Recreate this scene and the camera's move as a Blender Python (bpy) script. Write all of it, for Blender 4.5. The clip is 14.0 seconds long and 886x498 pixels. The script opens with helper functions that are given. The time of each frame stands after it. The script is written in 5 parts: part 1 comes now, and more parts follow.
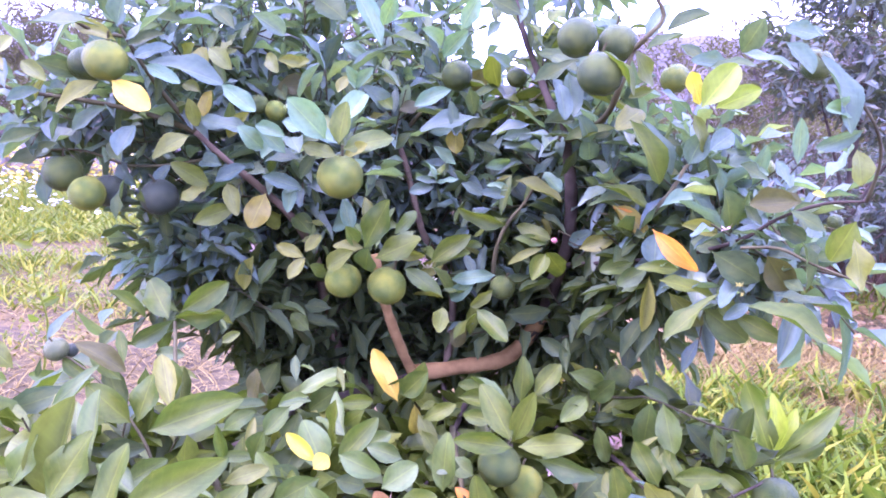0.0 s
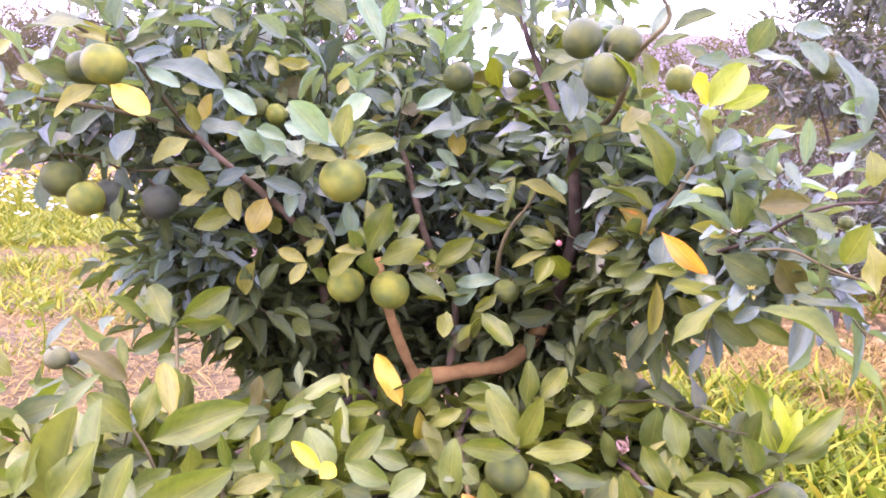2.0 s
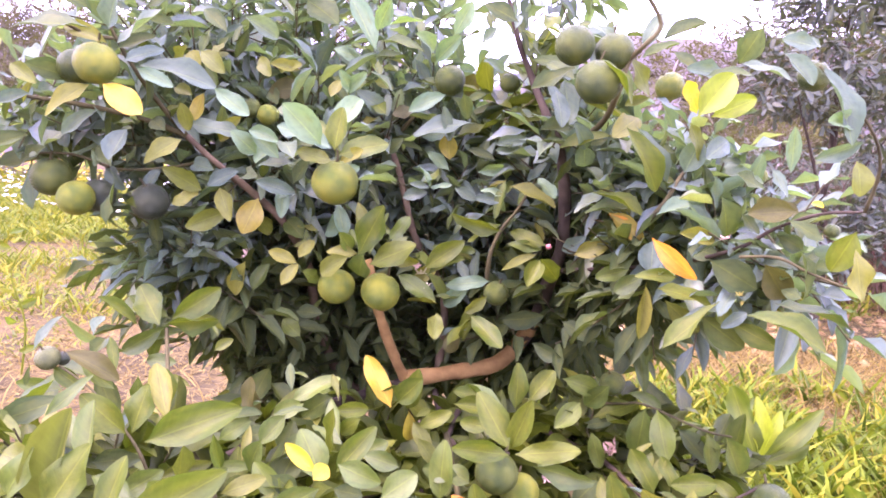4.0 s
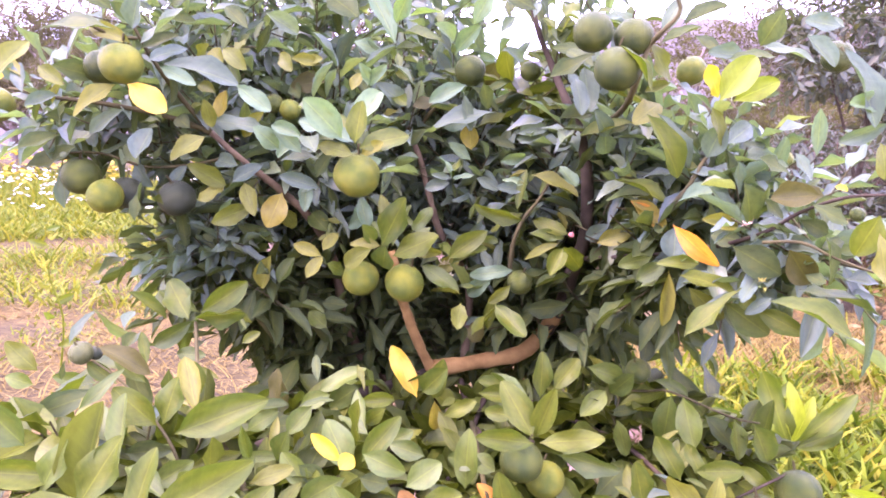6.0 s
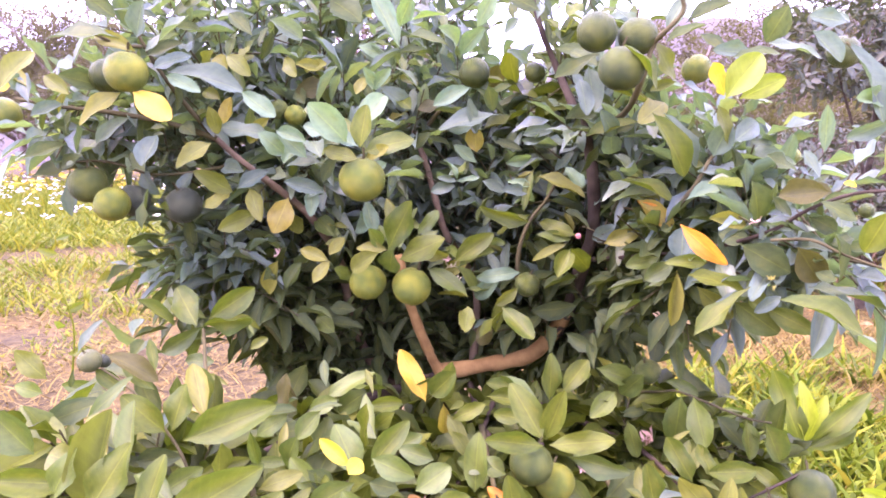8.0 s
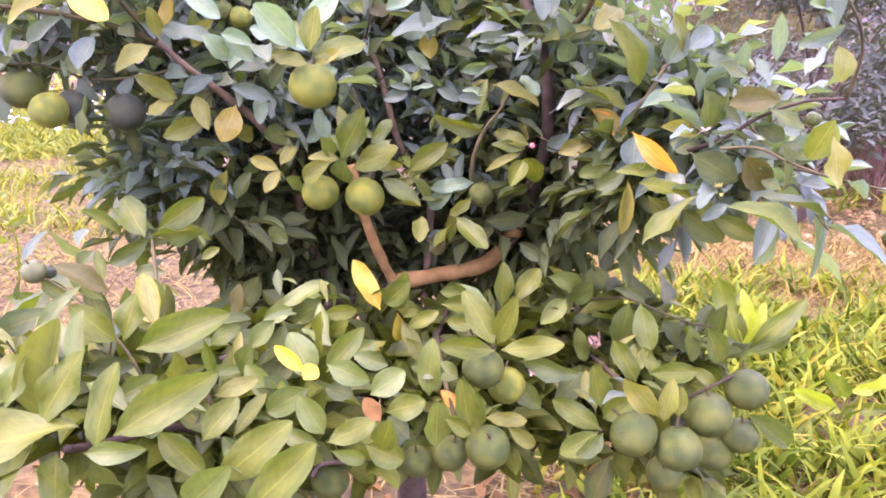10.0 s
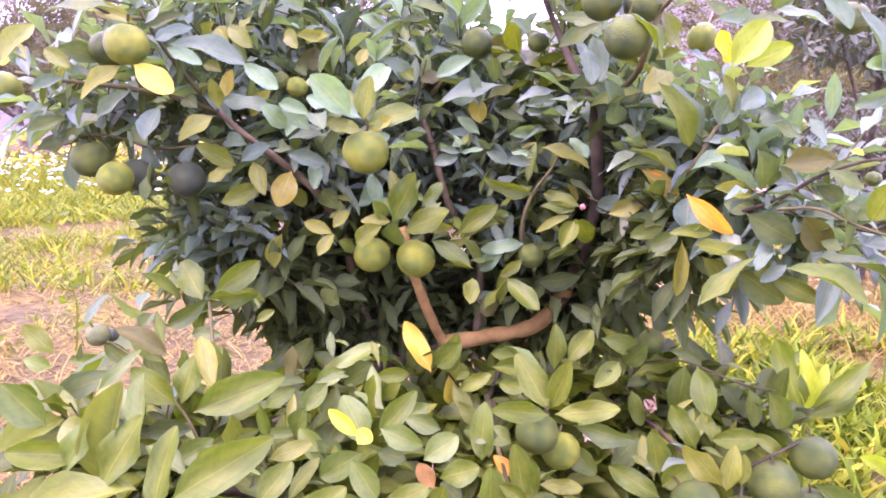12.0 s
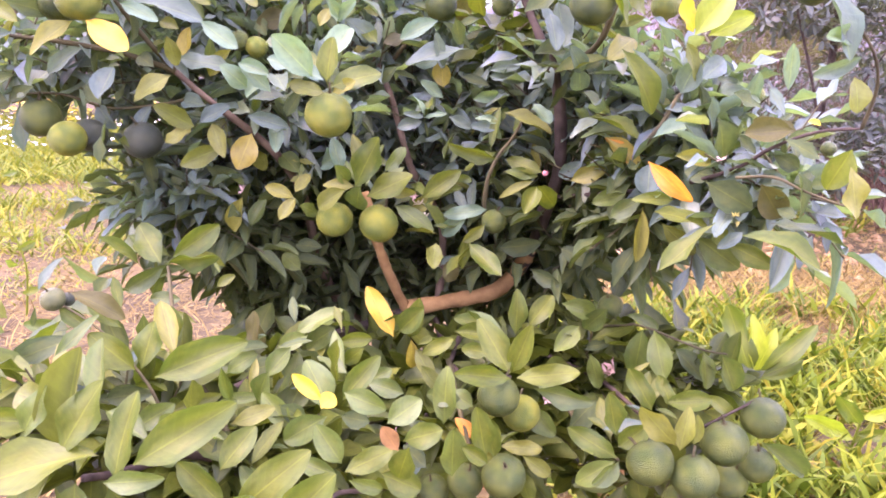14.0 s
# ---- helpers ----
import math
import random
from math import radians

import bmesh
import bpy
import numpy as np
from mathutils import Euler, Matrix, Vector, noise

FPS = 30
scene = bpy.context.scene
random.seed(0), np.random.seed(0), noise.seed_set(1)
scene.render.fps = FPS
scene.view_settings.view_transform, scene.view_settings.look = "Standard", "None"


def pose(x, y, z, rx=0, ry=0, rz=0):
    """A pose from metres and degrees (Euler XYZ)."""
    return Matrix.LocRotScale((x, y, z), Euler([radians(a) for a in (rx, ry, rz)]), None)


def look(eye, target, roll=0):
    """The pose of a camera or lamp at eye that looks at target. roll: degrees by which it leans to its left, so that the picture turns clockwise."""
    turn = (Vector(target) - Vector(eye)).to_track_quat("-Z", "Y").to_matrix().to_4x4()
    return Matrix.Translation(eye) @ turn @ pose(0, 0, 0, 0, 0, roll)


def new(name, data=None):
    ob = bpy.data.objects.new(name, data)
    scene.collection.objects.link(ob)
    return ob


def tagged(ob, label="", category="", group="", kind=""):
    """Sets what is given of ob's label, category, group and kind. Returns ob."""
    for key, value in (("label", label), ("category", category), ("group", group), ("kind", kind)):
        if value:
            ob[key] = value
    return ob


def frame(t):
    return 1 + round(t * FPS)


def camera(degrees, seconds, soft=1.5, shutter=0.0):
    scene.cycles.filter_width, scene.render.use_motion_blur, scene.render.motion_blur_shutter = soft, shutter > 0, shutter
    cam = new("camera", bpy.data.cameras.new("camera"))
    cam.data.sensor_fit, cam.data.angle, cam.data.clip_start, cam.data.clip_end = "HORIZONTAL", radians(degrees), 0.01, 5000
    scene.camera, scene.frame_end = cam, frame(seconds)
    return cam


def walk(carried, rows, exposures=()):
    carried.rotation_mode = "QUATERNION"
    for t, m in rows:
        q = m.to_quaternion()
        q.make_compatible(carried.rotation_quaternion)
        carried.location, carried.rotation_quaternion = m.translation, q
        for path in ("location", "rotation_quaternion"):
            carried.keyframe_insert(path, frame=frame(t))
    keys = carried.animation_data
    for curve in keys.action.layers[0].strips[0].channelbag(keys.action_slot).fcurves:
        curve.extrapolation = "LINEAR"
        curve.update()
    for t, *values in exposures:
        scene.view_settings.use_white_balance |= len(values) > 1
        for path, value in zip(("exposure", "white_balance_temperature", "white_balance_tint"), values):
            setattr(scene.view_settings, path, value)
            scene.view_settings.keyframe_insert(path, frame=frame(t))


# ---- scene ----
# ---- camera ----
cam = camera(62.0, 14.0, soft=1.8)
PATH = [
    (0, (0.053, 0.081, 1.007), (0.0516, 2.0639, 0.7478), 2.41),
    (0.5, (0.048, 0.085, 1.008), (0.0175, 2.0667, 0.7404), 2.10),
    (1, (0.045, 0.089, 1.011), (0.0370, 2.0734, 0.7578), 2.40),
    (1.5, (0.044, 0.091, 1.010), (0.0362, 2.0758, 0.7676), 1.90),
    (2, (0.044, 0.091, 1.008), (0.0509, 2.0749, 0.7533), 2.05),
    (2.5, (0.042, 0.095, 1.009), (0.0630, 2.0767, 0.7416), 2.90),
    (3, (0.034, 0.095, 1.011), (0.0801, 2.0753, 0.7381), 3.19),
    (3.2, (0.033, 0.093, 1.011), (0.0893, 2.0760, 0.7587), 2.83),
    (5.3, (0.041, 0.082, 1.017), (0.0657, 2.0584, 0.7129), 2.14),
    (5.5, (0.043, 0.087, 1.014), (0.0419, 2.0622, 0.6989), 1.53),
    (6, (0.042, 0.081, 1.016), (0.0172, 2.0603, 0.7279), 1.39),
    (6.5, (0.048, 0.082, 1.012), (0.0039, 2.0626, 0.7344), 0.54),
    (7, (0.050, 0.081, 1.013), (0.0213, 2.0614, 0.7362), 0.67),
    (7.5, (0.047, 0.081, 1.011), (-0.0172, 2.0639, 0.7557), 0.18),
    (8, (0.044, 0.083, 1.015), (-0.0032, 2.0625, 0.7362), 0.44),
    (8.5, (0.046, 0.085, 1.009), (0.0167, 2.0164, 0.4911), -0.52),
    (8.7, (0.046, 0.085, 1.009), (0.0354, 2.0151, 0.4840), -0.50),
    (11, (0.043, 0.083, 1.008), (0.1397, 2.0270, 0.5487), 1.52),
    (11.5, (0.039, 0.087, 1.009), (0.0469, 2.0427, 0.5930), 0.03),
    (12, (0.038, 0.082, 1.014), (-0.0080, 2.0503, 0.6621), 0.01),
    (12.5, (0.039, 0.076, 1.017), (0.0345, 2.0442, 0.6632), 1.44),
    (13, (0.038, 0.080, 1.012), (0.0594, 2.0312, 0.5757), 0.59),
    (13.5, (0.036, 0.082, 1.013), (0.0711, 2.0244, 0.5372), 0.83),
    (14, (0.033, 0.082, 1.014), (0.0983, 2.0312, 0.5707), 1.01),
]
walk(cam, [(t, look(eye, target, roll)) for t, eye, target, roll in PATH],
     [(0.0, 2.3, 4950, 81), (0.45, 2.36, 5750, 74), (0.9, 2.36, 6000, 75), (14.0, 2.36, 6000, 75)])

# ---- daylight: a bright overcast sky ----
world = bpy.data.worlds.new("overcast_sky")
scene.world = world
world.use_nodes = True
wn, wl = world.node_tree.nodes, world.node_tree.links
wn.clear()
sky = wn.new("ShaderNodeTexSky")
sky.sky_type, sky.sun_disc = "NISHITA", False
sky.sun_elevation, sky.sun_rotation = radians(61), radians(255)
sky.air_density, sky.dust_density = 1.2, 3.0
coord = wn.new("ShaderNodeTexCoord")
clouds = wn.new("ShaderNodeTexNoise")
clouds.inputs["Scale"].default_value, clouds.inputs["Detail"].default_value = 2.2, 5.0
wl.new(coord.outputs["Generated"], clouds.inputs["Vector"])
ramp = wn.new("ShaderNodeValToRGB")
ramp.color_ramp.elements[0].position, ramp.color_ramp.elements[0].color = 0.3, (12.2, 14.2, 18.8, 1)
ramp.color_ramp.elements[1].position, ramp.color_ramp.elements[1].color = 0.7, (16.2, 17.9, 21.6, 1)
wl.new(clouds.outputs["Fac"], ramp.inputs["Fac"])
mix = wn.new("ShaderNodeMix")
mix.data_type = "RGBA"
mix.inputs["Factor"].default_value = 0.85
wl.new(sky.outputs["Color"], mix.inputs["A"])
# a thin, hazy overcast: somewhat brighter overhead than at the horizon
axes = wn.new("ShaderNodeSeparateXYZ")
wl.new(coord.outputs["Generated"], axes.inputs[0])
rise = wn.new("ShaderNodeMapRange")
rise.inputs["From Min"].default_value, rise.inputs["From Max"].default_value = 0.0, 1.0
rise.inputs["To Min"].default_value, rise.inputs["To Max"].default_value = 0.85, 1.2
wl.new(axes.outputs["Z"], rise.inputs["Value"])
grade = wn.new("ShaderNodeMix")
grade.data_type, grade.blend_type = "RGBA", "MULTIPLY"
grade.inputs["Factor"].default_value = 1.0
wl.new(ramp.outputs["Color"], grade.inputs["A"])
wl.new(rise.outputs["Result"], grade.inputs["B"])
wl.new(grade.outputs["Result"], mix.inputs["B"])
back = wn.new("ShaderNodeBackground")
back.inputs["Strength"].default_value = 0.1
wl.new(mix.outputs["Result"], back.inputs["Color"])
wl.new(back.outputs["Background"], wn.new("ShaderNodeOutputWorld").inputs["Surface"])

sun = new("sun", bpy.data.lights.new("sun", "SUN"))
sun.data.energy, sun.data.angle, sun.data.color = 1.5, radians(25), (1.0, 0.92, 0.78)
sun.matrix_world = look((-2.2, -0.6, 4.2), (0, 0, 0))


# ---- materials ----
def material(name, rough=0.6):
    m = bpy.data.materials.new(name)
    m.use_nodes = True
    n, l = m.node_tree.nodes, m.node_tree.links
    b = n["Principled BSDF"]
    b.inputs["Roughness"].default_value = rough
    return m, n, l, b


def math_node(n, l, op, a, b):
    m = n.new("ShaderNodeMath")
    m.operation = op
    for k, v in enumerate((a, b)):
        if isinstance(v, (int, float)):
            m.inputs[k].default_value = v
        else:
            l.new(v, m.inputs[k])
    return m.outputs[0]


def mixed(n, l, fac, a, b, mode="MIX"):
    m = n.new("ShaderNodeMix")
    m.data_type, m.blend_type = "RGBA", mode
    for key, v in (("Factor", fac), ("A", a), ("B", b)):
        if isinstance(v, (int, float)):
            m.inputs[key].default_value = v
        elif isinstance(v, tuple):
            m.inputs[key].default_value = (*v, 1)
        else:
            l.new(v, m.inputs[key])
    return m.outputs["Result"]


def noise_at(n, l, scale, detail=3.0, space="Object"):
    tc = n.new("ShaderNodeTexCoord")
    t = n.new("ShaderNodeTexNoise")
    t.inputs["Scale"].default_value, t.inputs["Detail"].default_value = scale, detail
    l.new(tc.outputs[space], t.inputs["Vector"])
    return t.outputs["Fac"]


def ramped(n, l, fac, *stops):
    r = n.new("ShaderNodeValToRGB")
    e = r.color_ramp.elements
    while len(e) < len(stops):
        e.new(0.5)
    for el, (pos, col) in zip(e, stops):
        el.position, el.color = pos, (*col, 1)
    l.new(fac, r.inputs["Fac"])
    return r.outputs["Color"]


def variety(n, l):
    """A number from 0 to 1 that differs from leaf to leaf, whether single or joined."""
    o, g = n.new("ShaderNodeObjectInfo"), n.new("ShaderNodeNewGeometry")
    return math_node(n, l, "FRACT", math_node(n, l, "ADD", o.outputs["Random"], g.outputs["Random Per Island"]), 0.0)


def leaf_material(name, stops, rough=0.45, glow=0.3, blotch=(0.2, 0.2, 0.03), blotch_amount=0.4, spec=0.35, vein=1.35):
    m, n, l, b = material(name, rough)
    col = ramped(n, l, variety(n, l), *stops)
    uv = n.new("ShaderNodeUVMap")
    xyz = n.new("ShaderNodeSeparateXYZ")
    l.new(uv.outputs["UV"], xyz.inputs[0])
    across = math_node(n, l, "ABSOLUTE", math_node(n, l, "SUBTRACT", xyz.outputs[0], 0.5), 0.0)
    rib = math_node(n, l, "LESS_THAN", across, 0.025)
    slant = math_node(n, l, "SUBTRACT", xyz.outputs[1], math_node(n, l, "MULTIPLY", across, 0.45))
    side = math_node(n, l, "POWER", math_node(n, l, "ABSOLUTE", math_node(n, l, "SINE", math_node(n, l, "MULTIPLY", slant, 28.0), 0.0), 0.0), 14.0)
    blot = math_node(n, l, "MULTIPLY", ramped(n, l, noise_at(n, l, 3.0, 4.0, "UV"), (0.45, (0, 0, 0)), (0.75, (1, 1, 1))), blotch_amount)
    inner = math_node(n, l, "MULTIPLY", math_node(n, l, "SUBTRACT", 0.5, across), math_node(n, l, "MULTIPLY", noise_at(n, l, 1.6, 2.0, "UV"), 1.5))
    blot = math_node(n, l, "MAXIMUM", blot, math_node(n, l, "MULTIPLY", inner, blotch_amount * 1.6))
    col = mixed(n, l, blot, col, blotch)
    speck = ramped(n, l, noise_at(n, l, 5.0, 6.0, "UV"), (0.3, (0.72, 0.72, 0.66)), (0.5, (1, 1, 1)), (0.7, (1.14, 1.12, 1.0)))
    col = mixed(n, l, 0.7, col, speck, "MULTIPLY")
    lighter = mixed(n, l, 1.0, col, (vein, vein, vein * 0.8), "MULTIPLY")
    marks = math_node(n, l, "MAXIMUM", rib, math_node(n, l, "MULTIPLY", side, 0.16))
    col = mixed(n, l, marks, col, lighter)
    l.new(col, b.inputs["Base Color"])
    b.inputs["Specular IOR Level"].default_value = spec
    bump = n.new("ShaderNodeBump")
    bump.inputs["Strength"].default_value, bump.inputs["Distance"].default_value = 0.35, 0.0012
    l.new(math_node(n, l, "SUBTRACT", noise_at(n, l, 22.0, 3.0, "UV"), marks), bump.inputs["Height"])
    l.new(bump.outputs["Normal"], b.inputs["Normal"])
    tr = n.new("ShaderNodeBsdfTranslucent")
    l.new(mixed(n, l, 1.0, col, (1.4, 1.6, 0.45), "MULTIPLY"), tr.inputs["Color"])
    ms = n.new("ShaderNodeMixShader")
    ms.inputs[0].default_value = glow
    l.new(b.outputs[0], ms.inputs[1])
    l.new(tr.outputs[0], ms.inputs[2])
    l.new(ms.outputs[0], n["Material Output"].inputs["Surface"])
    return m


LEAF = {
    "G": leaf_material("leaf_mature_green", [(0.0, (0.056, 0.092, 0.016)), (0.5, (0.08, 0.124, 0.02)), (1.0, (0.108, 0.152, 0.022))]),
    # shade of inner and backlit leaves is put into this dark green
    "D": leaf_material("leaf_shaded_dark_green", [(0.0, (0.038, 0.062, 0.024)), (1.0, (0.062, 0.096, 0.032))], glow=0.28, rough=0.5, spec=0.15),
    "L": leaf_material("leaf_light_green", [(0.0, (0.05, 0.086, 0.007)), (0.5, (0.067, 0.1, 0.008)), (1.0, (0.09, 0.117, 0.008))], blotch=(0.22, 0.21, 0.02), blotch_amount=0.5, glow=0.33, rough=0.5, spec=0.3),
    # bluish haze and sky reflection over the upper crown are put into this green
    "C": leaf_material("leaf_crown_haze_blue", [(0.0, (0.064, 0.106, 0.076)), (0.5, (0.086, 0.135, 0.093)), (1.0, (0.112, 0.162, 0.096))], blotch=(0.18, 0.2, 0.07), rough=0.45, spec=0.25),
    # pale green with the whitish sky sheen put into its colour
    "P": leaf_material("leaf_pale_sky_sheen", [(0.0, (0.088, 0.158, 0.088)), (0.5, (0.112, 0.196, 0.105)), (1.0, (0.142, 0.235, 0.11))], rough=0.5, spec=0.25),
    "Y": leaf_material("leaf_olive_yellow", [(0.0, (0.105, 0.122, 0.015)), (0.5, (0.138, 0.152, 0.018)), (1.0, (0.19, 0.182, 0.02))], blotch=(0.1, 0.13, 0.04), rough=0.5, spec=0.3),
    "V": leaf_material("leaf_yellow", [(0.0, (0.52, 0.34, 0.018)), (1.0, (0.58, 0.4, 0.03))], glow=0.3, blotch=(0.5, 0.42, 0.06)),
    "V2": leaf_material("leaf_ochre", [(0.0, (0.26, 0.225, 0.025)), (1.0, (0.32, 0.25, 0.03))], glow=0.3, blotch=(0.2, 0.2, 0.05)),
    "O": leaf_material("leaf_orange", [(0.0, (0.58, 0.21, 0.018)), (1.0, (0.6, 0.25, 0.026))], glow=0.3, blotch=(0.75, 0.45, 0.06)),
    "K": leaf_material("leaf_lime_young", [(0.0, (0.17, 0.225, 0.009)), (1.0, (0.21, 0.25, 0.011))], glow=0.4, blotch=(0.26, 0.27, 0.015)),
    "K2": leaf_material("leaf_bright_yellow_young", [(0.0, (0.4, 0.32, 0.01)), (1.0, (0.44, 0.37, 0.014))], glow=0.35, blotch=(0.5, 0.46, 0.02)),
    "B": leaf_material("leaf_bronze", [(0.0, (0.062, 0.062, 0.012)), (1.0, (0.098, 0.086, 0.017))], blotch=(0.055, 0.065, 0.015), rough=0.5, spec=0.25),
    "R": leaf_material("leaf_dry", [(0.0, (0.12, 0.064, 0.016)), (1.0, (0.17, 0.092, 0.024))], rough=0.8, glow=0.1, blotch=(0.1, 0.05, 0.015), spec=0.1),
}
# crown filler leaves: blue of haze and sky sheen is in the base colour
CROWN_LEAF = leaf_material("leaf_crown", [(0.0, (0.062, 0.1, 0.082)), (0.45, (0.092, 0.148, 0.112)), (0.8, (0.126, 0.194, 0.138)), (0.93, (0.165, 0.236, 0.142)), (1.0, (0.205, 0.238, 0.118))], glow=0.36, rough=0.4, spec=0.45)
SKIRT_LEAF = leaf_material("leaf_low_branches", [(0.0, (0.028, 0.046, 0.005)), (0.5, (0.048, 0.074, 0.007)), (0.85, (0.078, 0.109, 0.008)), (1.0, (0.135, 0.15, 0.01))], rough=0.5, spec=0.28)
# bluish grey of the haze is put into the neighbour's leaf colour
FAR_LEAF = leaf_material("leaf_neighbour_hazed", [(0.0, (0.045, 0.063, 0.058)), (0.6, (0.07, 0.092, 0.08)), (1.0, (0.105, 0.108, 0.08))], glow=0.2, rough=0.6, spec=0.3)
# far leaves: mauve, low-contrast haze is put into treeline and rust-brown colours
TREELINE_LEAF = leaf_material("leaf_treeline_hazed", [(0.0, (0.055, 0.050, 0.052)), (0.6, (0.070, 0.062, 0.060)), (1.0, (0.086, 0.070, 0.064))], glow=0.5, rough=1.0, spec=0.0)
RUST_LEAF = leaf_material("leaf_rusty_shrub", [(0.0, (0.060, 0.050, 0.043)), (0.6, (0.069, 0.057, 0.048)), (1.0, (0.072, 0.064, 0.048))], glow=0.5, rough=1.0, spec=0.0)


def blade_material(name, stops, rough=0.55, glow=0.3):
    m, n, l, b = material(name, rough)
    b.inputs["Specular IOR Level"].default_value = 0.12
    col = ramped(n, l, variety(n, l), *stops)
    l.new(mixed(n, l, math_node(n, l, "MULTIPLY", noise_at(n, l, 9.0), 0.2), col, (0.26, 0.21, 0.018)), b.inputs["Base Color"])
    tr = n.new("ShaderNodeBsdfTranslucent")
    l.new(col, tr.inputs["Color"])
    ms = n.new("ShaderNodeMixShader")
    ms.inputs[0].default_value = glow
    l.new(b.outputs[0], ms.inputs[1])
    l.new(tr.outputs[0], ms.inputs[2])
    l.new(ms.outputs[0], n["Material Output"].inputs["Surface"])
    return m


GRASS = blade_material("grass_yellow_green", [(0.0, (0.026, 0.058, 0.003)), (0.35, (0.07, 0.124, 0.004)), (0.75, (0.15, 0.196, 0.005)), (1.0, (0.23, 0.205, 0.01))])
STRAW = blade_material("dry_straw", [(0.0, (0.1, 0.0684, 0.017)), (0.5, (0.172, 0.12, 0.029)), (1.0, (0.26, 0.186, 0.046))], rough=0.7, glow=0.15)
WEED = blade_material("weed_green", [(0.0, (0.06, 0.098, 0.006)), (0.5, (0.125, 0.165, 0.008)), (1.0, (0.235, 0.23, 0.012))])
YELLOW_BLOOM = blade_material("yellow_blossom", [(0.0, (0.42, 0.32, 0.03)), (1.0, (0.56, 0.44, 0.05))])
WHITE_BLOOM = blade_material("white_petals", [(0.0, (0.75, 0.75, 0.7)), (1.0, (0.85, 0.85, 0.8))], glow=0.2)
BUD_BLOOM = blade_material("yellow_green_buds", [(0.0, (0.36, 0.33, 0.06)), (1.0, (0.45, 0.4, 0.08))], glow=0.2)
CREAM_BLOOM = blade_material("cream_petals", [(0.0, (0.45, 0.42, 0.22)), (1.0, (0.55, 0.5, 0.3))], glow=0.2)
PINK_BLOOM = blade_material("pinkish_dry_blossom", [(0.0, (0.3, 0.19, 0.14)), (1.0, (0.42, 0.29, 0.22))], glow=0.2)


def bark_material(name, low, high):
    m, n, l, b = material(name, 0.85)
    b.inputs["Specular IOR Level"].default_value = 0.15
    l.new(ramped(n, l, noise_at(n, l, 34.0, 6.0), (0.3, low), (0.7, high)), b.inputs["Base Color"])
    bump = n.new("ShaderNodeBump")
    bump.inputs["Strength"].default_value, bump.inputs["Distance"].default_value = 0.6, 0.002
    l.new(noise_at(n, l, 120.0, 4.0), bump.inputs["Height"])
    l.new(bump.outputs["Normal"], b.inputs["Normal"])
    return m


# dark bark: the shade inside the crown is put into its colour
BARK = bark_material("citrus_bark_shaded", (0.026, 0.019, 0.011), (0.076, 0.056, 0.032))
BROWN_BARK = bark_material("brown_bark", (0.07, 0.049, 0.025), (0.185, 0.132, 0.068))
# tan bark of the fork, lightened in colour as if warmly lit
SUNLIT_TAN_BARK = bark_material("sunlit_tan_bark", (0.185, 0.104, 0.028), (0.38, 0.228, 0.07))
TWIG = bark_material("green_twig", (0.04, 0.036, 0.013), (0.095, 0.083, 0.028))
GREY_BARK = bark_material("grey_brown_bark", (0.16, 0.12, 0.1), (0.3, 0.24, 0.2))


def fruit_material(name, low, high):
    m, n, l, b = material(name, 0.42)
    patch = noise_at(n, l, 1.3, 2.0)
    base = ramped(n, l, patch, (0.35, low), (0.68, high))
    tc = n.new("ShaderNodeTexCoord")
    pores = n.new("ShaderNodeTexVoronoi")
    pores.inputs["Scale"].default_value = 32.0
    l.new(tc.outputs["Object"], pores.inputs["Vector"])
    fine = ramped(n, l, pores.outputs["Distance"], (0.05, (0.95, 0.95, 0.95)), (0.35, (1, 1, 1)))
    l.new(mixed(n, l, 1.0, base, fine, "MULTIPLY"), b.inputs["Base Color"])
    bump = n.new("ShaderNodeBump")
    bump.inputs["Strength"].default_value, bump.inputs["Distance"].default_value = 0.42, 0.05
    l.new(math_node(n, l, "ADD", math_node(n, l, "MULTIPLY", pores.outputs["Distance"], 0.35), noise_at(n, l, 17.0, 3.0)), bump.inputs["Height"])
    l.new(bump.outputs["Normal"], b.inputs["Normal"])
    b.inputs["Specular IOR Level"].default_value = 0.22
    return m


FRUIT = {
    "G": (fruit_material("fruit_green", (0.036, 0.058, 0.009), (0.088, 0.108, 0.013)), "round unripe citrus fruit, dull green pitted skin"),
    # the green fruit again, with the crown's shade put into its colour
    "D": (fruit_material("fruit_shaded_dark_green", (0.03, 0.042, 0.02), (0.055, 0.066, 0.027)), "shaded dark green unripe citrus fruit"),
    "Y": (fruit_material("fruit_yellow_green", (0.088, 0.125, 0.013), (0.2, 0.208, 0.015)), "round citrus fruit turning yellow-green, pitted skin"),
    "R": (fruit_material("bud_pink", (0.5, 0.16, 0.14), (0.6, 0.25, 0.2)), "tiny reddish flower bud"),
    "P": (fruit_material("fruit_pale", (0.065, 0.08, 0.025), (0.115, 0.125, 0.035)), "small pale green young citrus fruit"),
}


